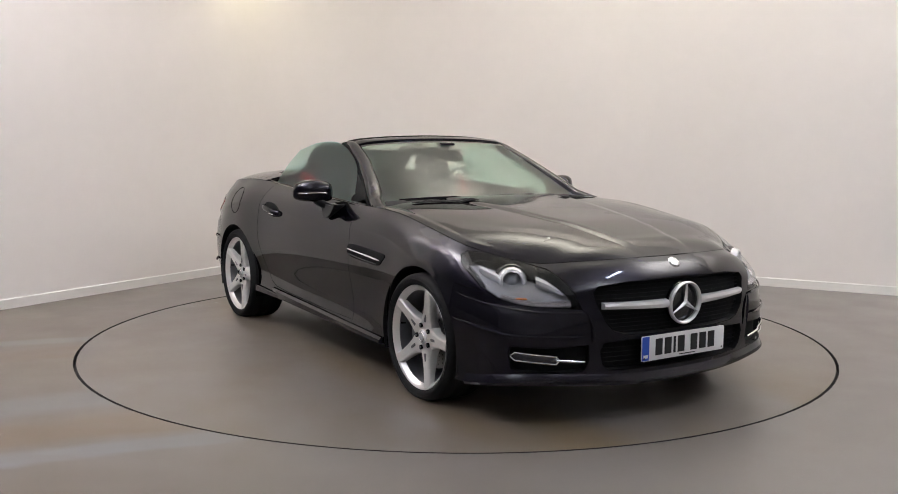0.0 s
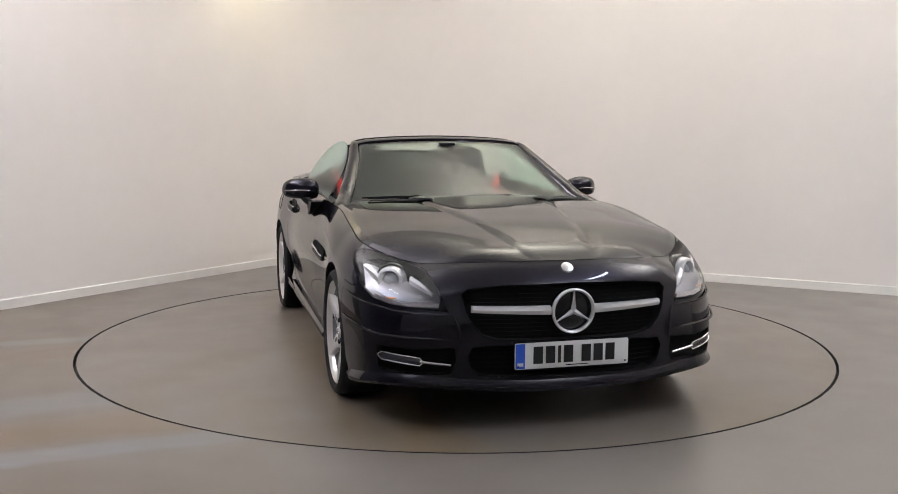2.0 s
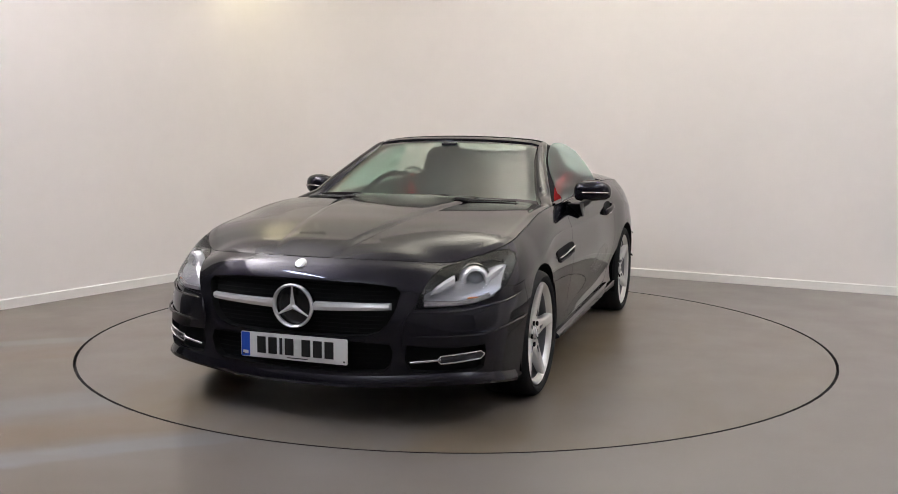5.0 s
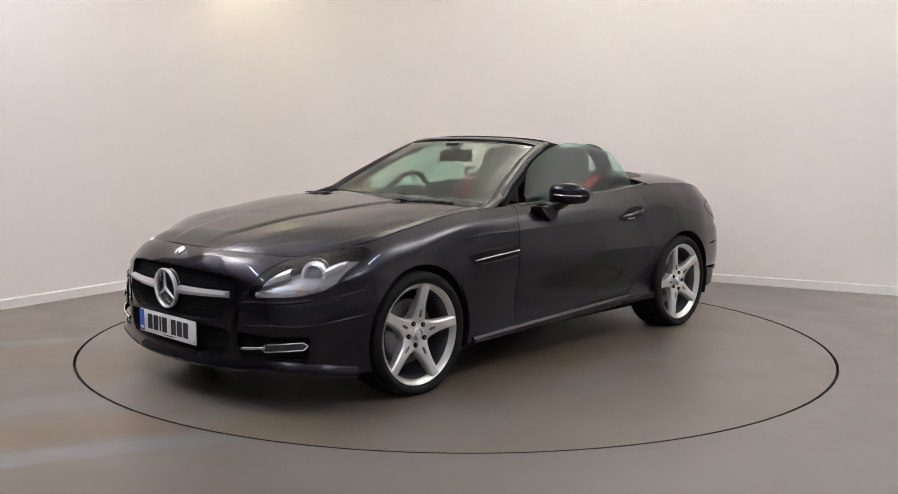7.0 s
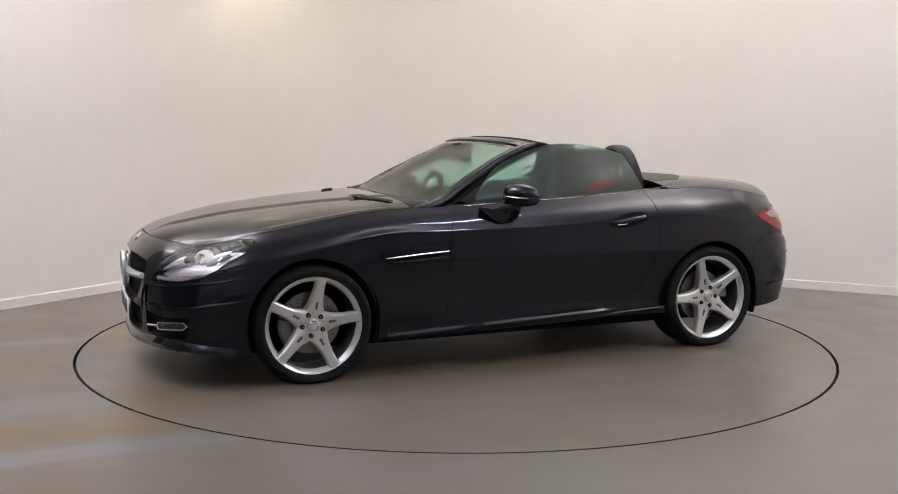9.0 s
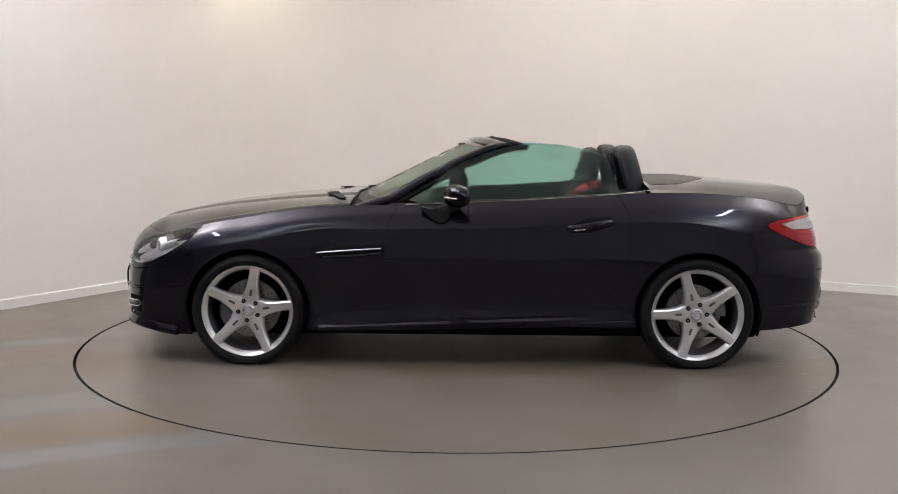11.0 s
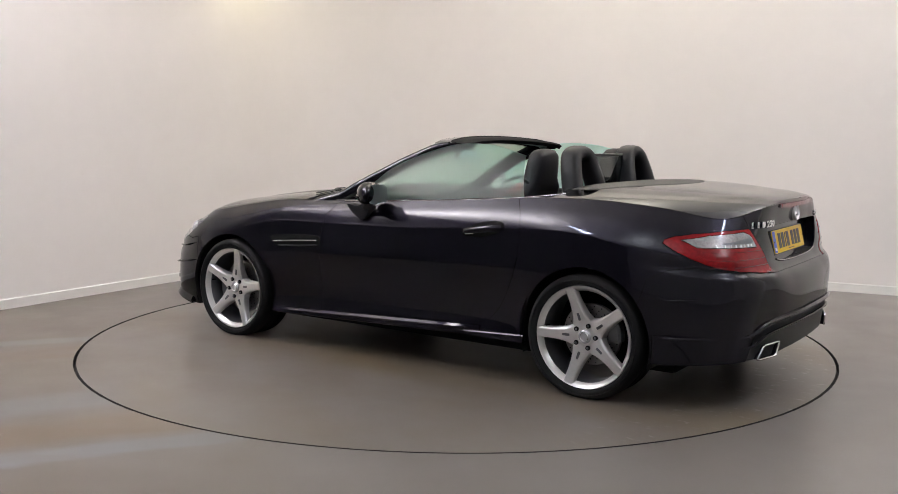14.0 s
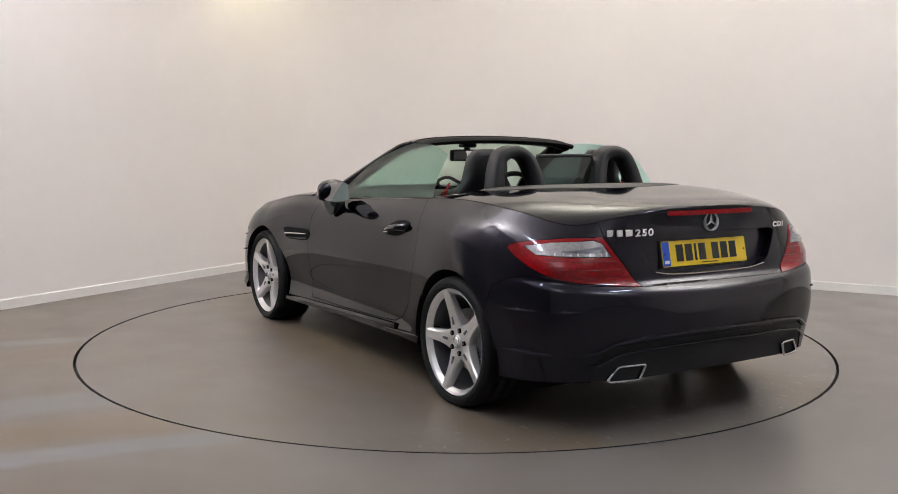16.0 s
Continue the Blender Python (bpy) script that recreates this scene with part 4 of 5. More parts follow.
def seat(car, side):
    y0 = side * 0.355
    slide = 0.0 if side > 0 else -0.085
    rows = []
    for z, x, w, d in ((0.30, -0.50, 0.25, 0.07), (0.45, -0.535, 0.255, 0.075), (0.62, -0.575, 0.255, 0.07), (0.78, -0.61, 0.245, 0.06), (0.90, -0.635, 0.215, 0.052), (0.97, -0.665, 0.165, 0.060), (1.02, -0.672, 0.132, 0.055), (1.08, -0.682, 0.124, 0.054), (1.14, -0.69, 0.112, 0.050), (1.170, -0.693, 0.08, 0.036), (1.178, -0.694, 0.03, 0.014)):
        ring = []
        for k in range(28):
            a = 2 * math.pi * k / 28
            c, s = math.cos(a), math.sin(a)
            bol = 0.028 * abs(math.copysign(abs(s) ** 0.6, s)) ** 3 if c > 0 and z < 0.95 else 0
            ring.append((x + d * math.copysign(abs(c) ** 0.6, c) + bol, y0 + w * math.copysign(abs(s) ** 0.6, s), z))
        rows.append(ring)
    v, f = grid(rows, False, True)
    f.append(tuple(reversed(range(28 * 10, 28 * 11))))
    back = part("seat", (v, f), LEATHER, car, "black leather sports seat with integrated headrest", sharp=1.0)
    rows = []
    for x, z, w in ((-0.58, 0.36, 0.22), (-0.45, 0.40, 0.25), (-0.20, 0.42, 0.26), (-0.02, 0.43, 0.255), (0.03, 0.40, 0.24), (0.05, 0.33, 0.23)):
        rows.append([(x, y0 + w * s, z - (0.10 if abs(s) > 0.99 else -0.03 if 0.6 < abs(s) < 0.9 else 0)) for s in (-1, -0.9, -0.75, -0.5, 0, 0.5, 0.75, 0.9, 1)])
    part("seat_cushion", grid(rows), LEATHER, back)
    # red belt from the shoulder down to the buckle
    s = side
    part("seat_belt", tube(spline([(-0.70, s * 0.60, 0.985), (-0.62, s * 0.57, 0.965), (-0.56, s * 0.545, 0.90), (-0.545, s * 0.55, 0.75), (-0.54, s * 0.57, 0.5)], 5), 0.024, 8, False, 0.12, (1, 0, 0)), RED_FABRIC, back, "red seat belt webbing")
    part("belt_guide", tube(spline([(-0.69, s * 0.52, 1.0), (-0.66, s * 0.575, 1.03), (-0.64, s * 0.62, 1.015), (-0.645, s * 0.62, 0.985), (-0.67, s * 0.56, 0.975)], 4), 0.009, 8), BLACK, back)
    back.location.x = slide
    return back


def roll_hoop(car, side):
    y0 = side * 0.335
    rows = []
    path = spline([(-0.965, -0.148, 0.88), (-0.955, -0.136, 0.97), (-0.93, -0.108, 1.075), (-0.912, -0.072, 1.142), (-0.908, 0.0, 1.165), (-0.912, 0.072, 1.142), (-0.93, 0.108, 1.075), (-0.955, 0.136, 0.97), (-0.965, 0.148, 0.88)], 8)
    n = len(path)
    for i, p in enumerate(path):
        t = path[min(i + 1, n - 1)] - path[max(i - 1, 0)]
        t = t / np.linalg.norm(t)
        out = np.cross(t, (1, 0, 0))
        out = out / np.linalg.norm(out)
        fat = 0.034 + 0.008 * abs(math.cos(math.pi * i / (n - 1)))
        ring = []
        for a in np.linspace(0, 2 * math.pi, 14, endpoint=False):
            c, s = math.cos(a), math.sin(a)
            q = p + np.array((1, 0, 0)) * 0.056 * math.copysign(abs(c) ** 0.7, c) + out * fat * math.copysign(abs(s) ** 0.7, s)
            ring.append((q[0] + 0.025, q[1] + y0, q[2]))
        rows.append(ring)
    v, f = grid(rows, False, True)
    return part("roll_hoop", (v, f), BLACK, car, "black roll-over hoop behind the seat", sharp=1.0)


def lettering(parent, text, y, z, size):
    """Raised chrome characters on the boot face, reading from y towards the right."""
    for ch in text:
        cu = bpy.data.curves.new("badge_character", "FONT")
        cu.body, cu.size, cu.extrude, cu.bevel_depth, cu.offset = ch, size, 0.002, 0.0004, 0.0012
        ob = new("badge_character", cu)
        dep = bpy.context.evaluated_depsgraph_get()
        me = bpy.data.meshes.new_from_object(ob.evaluated_get(dep))
        bpy.data.objects.remove(ob)
        me.materials.clear()
        me.materials.append(CHROME)
        width = max((p.co.x for p in me.vertices), default=0.02) * 1.42
        yy = y - width / 2
        slope = (surface_x(yy - 0.03, z, False) - surface_x(yy + 0.03, z, False)) / 0.06
        m = Matrix.Translation((surface_x(y, z, False) - 0.004, y, z)) @ Matrix(((0, 0, -1, 0), (-1, 0, 0, 0), (0, 1, 0, 0), (0, 0, 0, 1))) @ Matrix.Diagonal((1.42, 1, 1, 1))
        me.transform(m)
        for p in me.vertices:
            p.co.x += slope * (y - p.co.y)
        ob = new("badge_character", me)
        ob.parent = parent
        y -= width + 0.006


def build_car():
    car = new("convertible_car")
    tagged(car, "black metallic two-seat convertible with its roof down", "car")
    sorts = cut_panels()
    geo = {k: weld(p) for k, p in sorts.items()}

    def sided(name, g, mat, label="", **kw):
        out = []
        for s in (1, -1):
            h = panel(g, **kw)
            out.append(part(name, h if s > 0 else flip_y(h), mat, car, label))
        return out
    # outer skin
    sided("front_wing", geo["front_wing"], PAINT)
    sided("rear_wing", geo["rear_wing"], PAINT)
    doors = sided("door", geo["door"], PAINT, "closed black painted door")
    part("front_bumper", both(panel(geo["front_bumper"], lip=0.034)), PAINT, car, "black painted front bumper")
    part("rear_bumper", both(panel(geo["rear_bumper"], lip=0.02)), PAINT, car, "black painted rear bumper")
    bonnet = part("bonnet", both(panel(deck_half(1.944, 0.665, 110, False, bonnet_z, 1.0, 84), 0.0034, 0.016)), PAINT, car, "long black ridged bonnet")
    lid = part("boot_lid", both(panel(deck_half(-0.968, -1.9445, 80, True, deck_z), 0.0026, 0.010)), PAINT, car, "black boot lid")
    part("boot_face", both(panel(geo["boot_face"], 0.0012, 0.05)), PAINT, lid)
    rows = []
    for v in np.linspace(0, 1, 22):
        y = 0.60 * math.sin(v * math.pi / 2)
        end = -1.415 + 0.26 * (y / 0.60) ** 2.5
        row = []
        for u in np.linspace(0, 1, 26):
            x = -0.985 + (end + 0.985) * u
            rim = min(1.0, (1 - v) * 9, (1 - u) * 12 + 0.02, u * 14 + 0.02)
            row.append((x, y, deck_z(x, y) - 0.006 + 0.0090 * (1 - (1 - rim) ** 2)))
        rows.append(row)
    part("roof_cover", both(grid(rows[::-1])), COVER, car, "dark grey cover panel behind the seats")
    part("plate_recess", both(inset_shell(geo["plate_well"], 0.043)), PAINT, lid)
    part("diffuser", both(panel(geo["lower_tail"], 0.001, 0.01, -0.004)), BLACK, car, "black lower rear bumper insert")
    # dark inner shell behind the joints
    shell = [q for k in ("front_wing", "rear_wing", "door", "front_bumper", "rear_bumper") for q in sorts[k]]
    inner = part("inner_shell", both(inset_shell(weld(shell), 0.02)), MATT, car)
    top = deck_half(1.93, 0.60, 30, False, lambda x, y: bonnet_z(x, y) - 0.02, 0.97, 12)
    part("engine_cover", both(top), MATT, inner)
    top = deck_half(-0.98, -1.93, 24, True, lambda x, y: deck_z(x, y) - 0.02, 0.97, 12)
    part("boot_floor", both(top), MATT, inner)
    part("under_tray", block(0.05, 0, 0.188, 3.3, 1.36, 0.12, 0.03), MATT, inner)
    part("bulkhead", block(1.45, 0, 0.42, 0.75, 1.06, 0.50, 0.05), MATT, inner)
    part("rear_bulkhead", block(-1.45, 0, 0.485, 0.82, 1.06, 0.48, 0.05), MATT, inner)
    for x in WHEELS.values():
        for s in (1, -1):
            rows = []
            for y in (0.885, 0.80, 0.56):
                rows.append([(x + (ARCH_R + 0.012) * math.cos(a), s * y, ARCH_Z + (ARCH_R + 0.012) * math.sin(a)) for a in np.linspace(-0.35, math.pi + 0.35, 40)])
            part("wheel_arch_liner", grid(rows), MATT, car)
    # nose
    part("grille_backing", both(inset_shell(geo["grille"], 0.036)), MATT, car)
    part("intake_backing", both(inset_shell(geo["intake"], 0.036)), MATT, car)
    for s in (1, -1):
        g = inset_shell(geo["side_intake"], 0.032)
        part("side_intake_backing", g if s > 0 else flip_y(g), MATT, car)
    # honeycomb-like grille strands
    for k in range(13):
        z = 0.408 + 0.0175 * k
        ymax = 0.40 + 0.062 * min(1, max(0, (z - 0.40) / 0.18)) - (0.03 if z > 0.607 else 0)
        path = [(surface_x(y, z) - 0.026, y, z) for y in np.linspace(-ymax, ymax, 25)]
        part("grille_strand", tube(path, 0.0016, 6), MATT, car)
    for k in range(6):
        z = 0.253 + 0.021 * k
        path = [(surface_x(y, z) - 0.026, y, z) for y in np.linspace(-0.425, 0.425, 25)]
        part("intake_strand", tube(path, 0.002, 6), MATT, car)
    for s in (1, -1):
        rows = []
        for y in np.linspace(0.098, 0.432, 14):
            x = surface_x(y, 0.515)
            h = 0.021 - 0.006 * (y - 0.075) / 0.36
            zc = 0.512 + 0.012 * (y / 0.43)
            rows.append([(x - 0.012, s * y, zc - h), (x + 0.006, s * y, zc - h * 0.8), (x + 0.013, s * y, zc + 0.001), (x + 0.008, s * y, zc + h * 0.8), (x - 0.012, s * y, zc + h)])
        v, f = grid(rows)
        f += [tuple(range(5)), tuple(reversed(range(65, 70)))]
        part("grille_bar", (v, f if s > 0 else [tuple(reversed(q)) for q in f]), SATIN, car, "satin silver grille bar")
    star = Matrix.Translation((2.058, 0, 0.512)) @ pose(0, 0, 0, 0, 0, 90) @ pose(0, 0, 0, 3, 0, 0)
    part("emblem_backing", moved_geo(lathe([(0.001, 0.01), (0.06, 0.012), (0.094, 0.02), (0.096, 0.03)], 48), star), GLOSS, car)
    emblem(car, star, 0.098, True, "large chrome ring emblem with three arms")
    part("bonnet_badge", moved_geo(lathe([(0.001, -0.006), (0.018, -0.005), (0.026, -0.002), (0.029, 0.004)], 32), Matrix.Translation((1.980, 0, 0.688)) @ pose(0, 0, 0, 0, 0, 90) @ pose(0, 0, 0, -48, 0, 0)), CHROME, car, "small round chrome badge")
    for s in (1, -1):
        # daytime lamps in the side intakes
        def fog(y0, y1, z0, z1, n=10):
            return [(surface_x(y, z0 + (z1 - z0) * (y - y0) / (y1 - y0)) + 0.002, s * y, z0 + (z1 - z0) * (y - y0) / (y1 - y0)) for y in np.linspace(y0, y1, n)]
        tail = fog(0.515, 0.640, 0.288, 0.302, 8)
        lamp = part("daytime_lamp", tube(tail, 0.0065, 10), CHROME, car, "slim chrome-framed daytime running lamp")
        top, low = [], []
        for y in np.linspace(0.628, 0.795, 14):
            e = min(1.0, (y - 0.628) / 0.016, (0.795 - y) / 0.010)
            h = 0.0155 * math.sqrt(max(0.0, e * (2 - e))) + 0.001
            zc = 0.300 + 0.018 * (y - 0.628) / 0.167
            top.append((surface_x(y, zc) + 0.004, s * y, zc + h))
            low.append((surface_x(y, zc) + 0.004, s * y, zc - h))
        part("lamp_frame", tube(top + low[::-1], 0.0042, 8, True), CHROME, lamp)
        part("lamp_strip", grid([[(x - 0.004, y, z) for x, y, z in top], [(x + 0.003, y, z * 0.5 + w[2] * 0.5) for (x, y, z), w in zip(top, low)], [(x - 0.004, y, z) for x, y, z in low]]), LAMP_DARK, lamp, "dark clear lamp cover")
        # lip spoiler corner blades
        rows = []
        for i in range(0, 5 * SUB_S + 1, 2):
            p = FEATURES[6][i]
            n = np.array((p[0] - 1.3, p[1] * 1.2, 0))
            n = n / np.linalg.norm(n)
            grow = 0.011
            rows.append([tuple(p + n * a + np.array((0, 0, b))) for a, b in ((-0.012, 0.050), (0.001, 0.046), (grow + 0.006, 0.020), (grow + 0.009, 0.006), (grow + 0.002, -0.006), (-0.04, -0.006))])
        v, f = grid(rows)
        part("front_lip", (v, f) if s > 0 else flip_y((v, f)), PAINT, car, "front lip spoiler")
        # side skirt
        rows = []
        for x in np.linspace(0.83, -0.62, 30):
            u = (0.83 - x) / 1.45
            zb, zt = 0.188 + 0.038 * u, 0.232 + 0.046 * u - 0.012 * (1 - u)
            y = 0.872
            rows.append([(x, s * (y - 0.03), zt + 0.004), (x, s * (y + 0.004), zt + 0.002), (x, s * (y + 0.018 - 0.014 * max(0, u - 0.85) / 0.15), zt - 0.010), (x, s * (y + 0.020 - 0.018 * max(0, u - 0.85) / 0.15), zb + 0.006), (x, s * (y + 0.008), zb), (x, s * (y - 0.06), zb)])
        v, f = grid(rows)
        f += [tuple(range(6)), tuple(reversed(range(29 * 6, 30 * 6)))]
        part("side_skirt", (v, f if s < 0 else [tuple(reversed(q)) for q in f]), PAINT, car, "black side skirt", sharp=0.4)
        rows = []
        for x in np.linspace(-0.30, -0.885, 16):
            u = (-0.30 - x) / 0.585
            y = 0.855 + 0.03 * min(1, u * 2.5)
            zb, zt = 0.228 - 0.004 * u, 0.238 + 0.026 * u
            rows.append([(x, s * (y - 0.03), zt + 0.003), (x, s * (y - 0.004), zt), (x, s * y, zt - 0.006), (x, s * y, zb), (x, s * (y - 0.05), zb)])
        v, f = grid(rows)
        f += [tuple(range(5)), tuple(reversed(range(75, 80)))]
        part("rear_skirt_blade", (v, f if s < 0 else [tuple(reversed(q)) for q in f]), PAINT, car, "", sharp=0.4)
        # wing vent with a chrome blade
        yv = max(surface_y(0.70, 0.60), surface_y(0.6, 0.65))
        pts = spline([(0.868, 0.650), (0.845, 0.615), (0.81, 0.590), (0.70, 0.592), (0.492, 0.610), (0.490, 0.668), (0.70, 0.664)], 4, True)
        vent = part("wing_vent", side_patch(pts, s, 0.005), MATT, car, "dark wing vent with a chrome blade")
        part("vent_blade", tube([(0.838, s * (yv + 0.010), 0.618), (0.80, s * (yv + 0.013), 0.622), (0.65, s * (yv + 0.013), 0.634), (0.489, s * (yv + 0.010), 0.644)], [0.003, 0.0055, 0.0055, 0.005], 8), CHROME, vent)
        part("vent_blade", tube([(0.80, s * (yv + 0.008), 0.596), (0.65, s * (yv + 0.008), 0.603), (0.492, s * (yv + 0.008), 0.616)], 0.004, 8), BLACK, vent)
        # door handle over a flat dark patch that stands in for the scoop's shade
        d = doors[0 if s > 0 else 1]
        ys = surface_y(-0.62, 0.77)
        pts = spline([(-0.497, 0.752), (-0.55, 0.785), (-0.617, 0.811), (-0.70, 0.819), (-0.747, 0.812), (-0.742, 0.782), (-0.70, 0.755), (-0.62, 0.735), (-0.54, 0.736)], 4, True)
        part("handle_scoop_shade", side_patch(pts, s, 0.006), MATT, d)
        part("door_handle", tube(spline([(-0.515, s * (ys + 0.004), 0.756), (-0.54, s * (ys + 0.018), 0.760), (-0.60, s * (ys + 0.032), 0.770), (-0.68, s * (ys + 0.032), 0.783), (-0.725, s * (ys + 0.018), 0.788), (-0.742, s * (ys + 0.004), 0.788)], 5), [0.008] + [0.0150] * 24 + [0.010], 10, False, 1.2), PAINT, d, "black painted door handle")
        part("handle_plate", tube([(-0.545, s * (ys + 0.030), 0.750), (-0.60, s * (ys + 0.038), 0.756)], 0.005, 8), CHROME, d)
        # swage lines on the door and wing
        part("belt_trim", tube([(x, s * (np.interp(x, (-1.10, -0.8, 0.36), (0.745, 0.768, 0.788))), z + 0.004) for x, z in ((0.36, 0.868), (0.0, 0.884), (-0.3, 0.899), (-0.6, 0.918), (-0.8, 0.934), (-0.95, 0.952), (-1.04, 0.963))], 0.0020, 8), DULL_CHROME, car, "thin chrome belt trim")
        if s < 0:
            ring = [(-1.235 + 0.086 * math.cos(a), 0.80 + 0.086 * math.sin(a)) for a in np.linspace(0, 2 * math.pi, 48, endpoint=False)]
            part("tank_flap", tube([(x, -surface_y(x, z) - 0.0004, z) for x, z in ring], 0.0022, 6, True), MATT, car, "round flush fuel flap joint")
        # bonnet vents
        rows = []
        xs = lambda y: 0.845 - 0.10 * ((y - 0.30) / 0.32) - 0.02
        outline = [(float(q), float(np.interp(q, (0.30, 0.62), (0.034, 0.018)))) for q in np.linspace(0.30, 0.62, 14)]
        base = []
        for y, h in outline:
            base.append([(xs(y) + e, s * y, bonnet_z(xs(y) + e, y) + 0.005) for e in (-h, -h / 3, h / 3, h)])
        v, f = grid(base)
        bv = part("bonnet_vent", (v, f if s < 0 else [tuple(reversed(q)) for q in f]), MATT, bonnet, "black slatted bonnet vent")
        for j in range(4):
            e = (-0.6 + 0.4 * j)
            part("vent_slat", tube([(xs(y) + e * h, s * y, bonnet_z(xs(y) + e * h, y) + 0.006) for y, h in outline], 0.003, 6), BLACK, bv)
        for j in range(5):
            y = 0.30 + 0.32 * j / 4
            h = float(np.interp(y, (0.30, 0.62), (0.035, 0.018)))
            part("vent_web", tube([(xs(y) - h, s * y, bonnet_z(xs(y) - h, y) + 0.006), (xs(y) + h, s * y, bonnet_z(xs(y) + h, y) + 0.006)], 0.003, 6), BLACK, bv)
        headlamp(car, geo["headlamp"], s)
        mirror_unit(car, s)
        # tail lamp
        flip = (lambda g: g) if s > 0 else flip_y
        tl = part("tail_lamp", flip(panel(geo["tail_lamp"], 0.002, 0.02, 0.003)), RED_LENS, car, "red tail lamp with a clear indicator band")
        part("indicator_band", flip(panel(geo["tail_clear"], 0.0012, 0.01, 0.0035)), CLEAR_LENS, tl, "clear ribbed indicator band")

        def lens_at(y, z, proud):
            gy = (surface_x(y + 0.02, z, False) - surface_x(y - 0.02, z, False)) / 0.04
            gz = (surface_x(y, z + 0.02, False) - surface_x(y, z - 0.02, False)) / 0.04
            return surface_x(y, z, False) - proud * math.sqrt(1 + gy * gy + gz * gz)
        wedge = []
        for y in np.linspace(0.742, 0.582, 12):
            lo, hi = 0.7705, float(np.interp(y, (0.582, 0.742), (0.797, 0.774)))
            wedge.append([(lens_at(y, z, 0.0062), y, z) for z in np.linspace(lo, hi, 5)])
        part("lamp_divider", flip(grid(wedge)), ALLOY_DARK, tl, "grey divider between the clear bands")
        for j in range(9):
            y = 0.578 + 0.023 * j
            part("indicator_cell", flip(tube([(lens_at(y, 0.7555, 0.0045), y, 0.7555), (lens_at(y - 0.004, 0.7665, 0.0045), y - 0.004, 0.7665)], 0.0036, 6)), SATIN, tl)
        for y0, y1, z in ((0.50, 0.80, 0.735), (0.475, 0.80, 0.700), (0.455, 0.80, 0.668)):
            part("lens_seam", flip(tube([(lens_at(y, z, 0.0035), y, z) for y in np.linspace(y0, y1, 14)], 0.0012, 6)), DARK_RED, tl)
        # exhaust
        ex = [(0.450, 0.238), (0.425, 0.302), (0.545, 0.297), (0.594, 0.234)]
        rnd = []
        for k in range(4):
            a, b, c = np.array(ex[k - 1]), np.array(ex[k]), np.array(ex[(k + 1) % 4])
            p0, p1 = b + (a - b) * 0.14, b + (c - b) * 0.14
            for t in (0.0, 0.25, 0.5, 0.75, 1.0):
                rnd.append(p0 * (1 - t) ** 2 + b * 2 * t * (1 - t) + p1 * t * t)
        ring = [(-2.006 + 0.30 * (q[0] - 0.42), s * q[0], q[1]) for q in rnd]
        pipe = part("exhaust_tip", tube(ring, 0.0055, 8, True, 1.0, (1, 0, 0)), CHROME, car, "chrome-rimmed four-sided exhaust tip")
        back = [(x + 0.12, y, z) for x, y, z in ring]
        part("exhaust_inside", grid([ring, back], False, True), MATT, pipe)
        part("exhaust_end", ([(x + 0.05, y, z) for x, y, z in ring], [tuple(range(len(ring)))]), MATT, pipe)
    # pressed edges of the bumpers
    for s in (1, -1):
        side = np.array((1, s, 1))
        for pts, r in (([(1.985, 0.52, 0.400), (1.954, 0.596, 0.402), (1.851, 0.764, 0.405), (1.767, 0.832, 0.417), (1.619, 0.884, 0.437), (1.53, 0.900, 0.449)], 0.006),
                       ([(1.975, 0.52, 0.498), (1.961, 0.546, 0.503), (1.879, 0.70, 0.506), (1.778, 0.797, 0.522), (1.662, 0.856, 0.536), (1.54, 0.887, 0.560)], 0.0045),
                       ([(1.972, 0.508, 0.505), (1.990, 0.490, 0.46), (1.995, 0.482, 0.41), (1.994, 0.480, 0.35)], 0.006),
                       ([(-1.60, 0.888, 0.345), (-1.675, 0.866, 0.347), (-1.80, 0.805, 0.348), (-1.885, 0.722, 0.350), (-1.939, 0.644, 0.358), (-1.976, 0.553, 0.397), (-2.012, 0.40, 0.415), (-2.037, 0.224, 0.423), (-2.046, 0.0, 0.426)], 0.009),
                       ([(-1.905, 0.690, 0.300), (-1.945, 0.620, 0.310), (-1.972, 0.553, 0.346), (-2.003, 0.40, 0.364), (-2.027, 0.224, 0.372), (-2.036, 0.0, 0.375)], 0.006),
                       ([(-1.60, 0.888, 0.518), (-1.678, 0.867, 0.522), (-1.80, 0.81, 0.528), (-1.895, 0.748, 0.535), (-1.93, 0.70, 0.535)], 0.005)):
            path = spline(pts, 5) * side * (1.0035, 1.0055, 1)
            rad = r * np.clip(np.minimum(np.arange(len(path)) + 0.3, len(path) - 0.7 - np.arange(len(path)) if pts[-1][1] > 0.01 else 99) / 4, 0.1, 1)
            part("bumper_crease", tube(path, rad, 8), PAINT, car)
    # tail details
    emblem(car, Matrix.Translation((-1.936, 0, 0.878)) @ pose(0, 0, 0, 0, 0, -90) @ pose(0, 0, 0, -6, 0, 0), 0.042, False, "small chrome ring emblem with three arms")
    rows = []
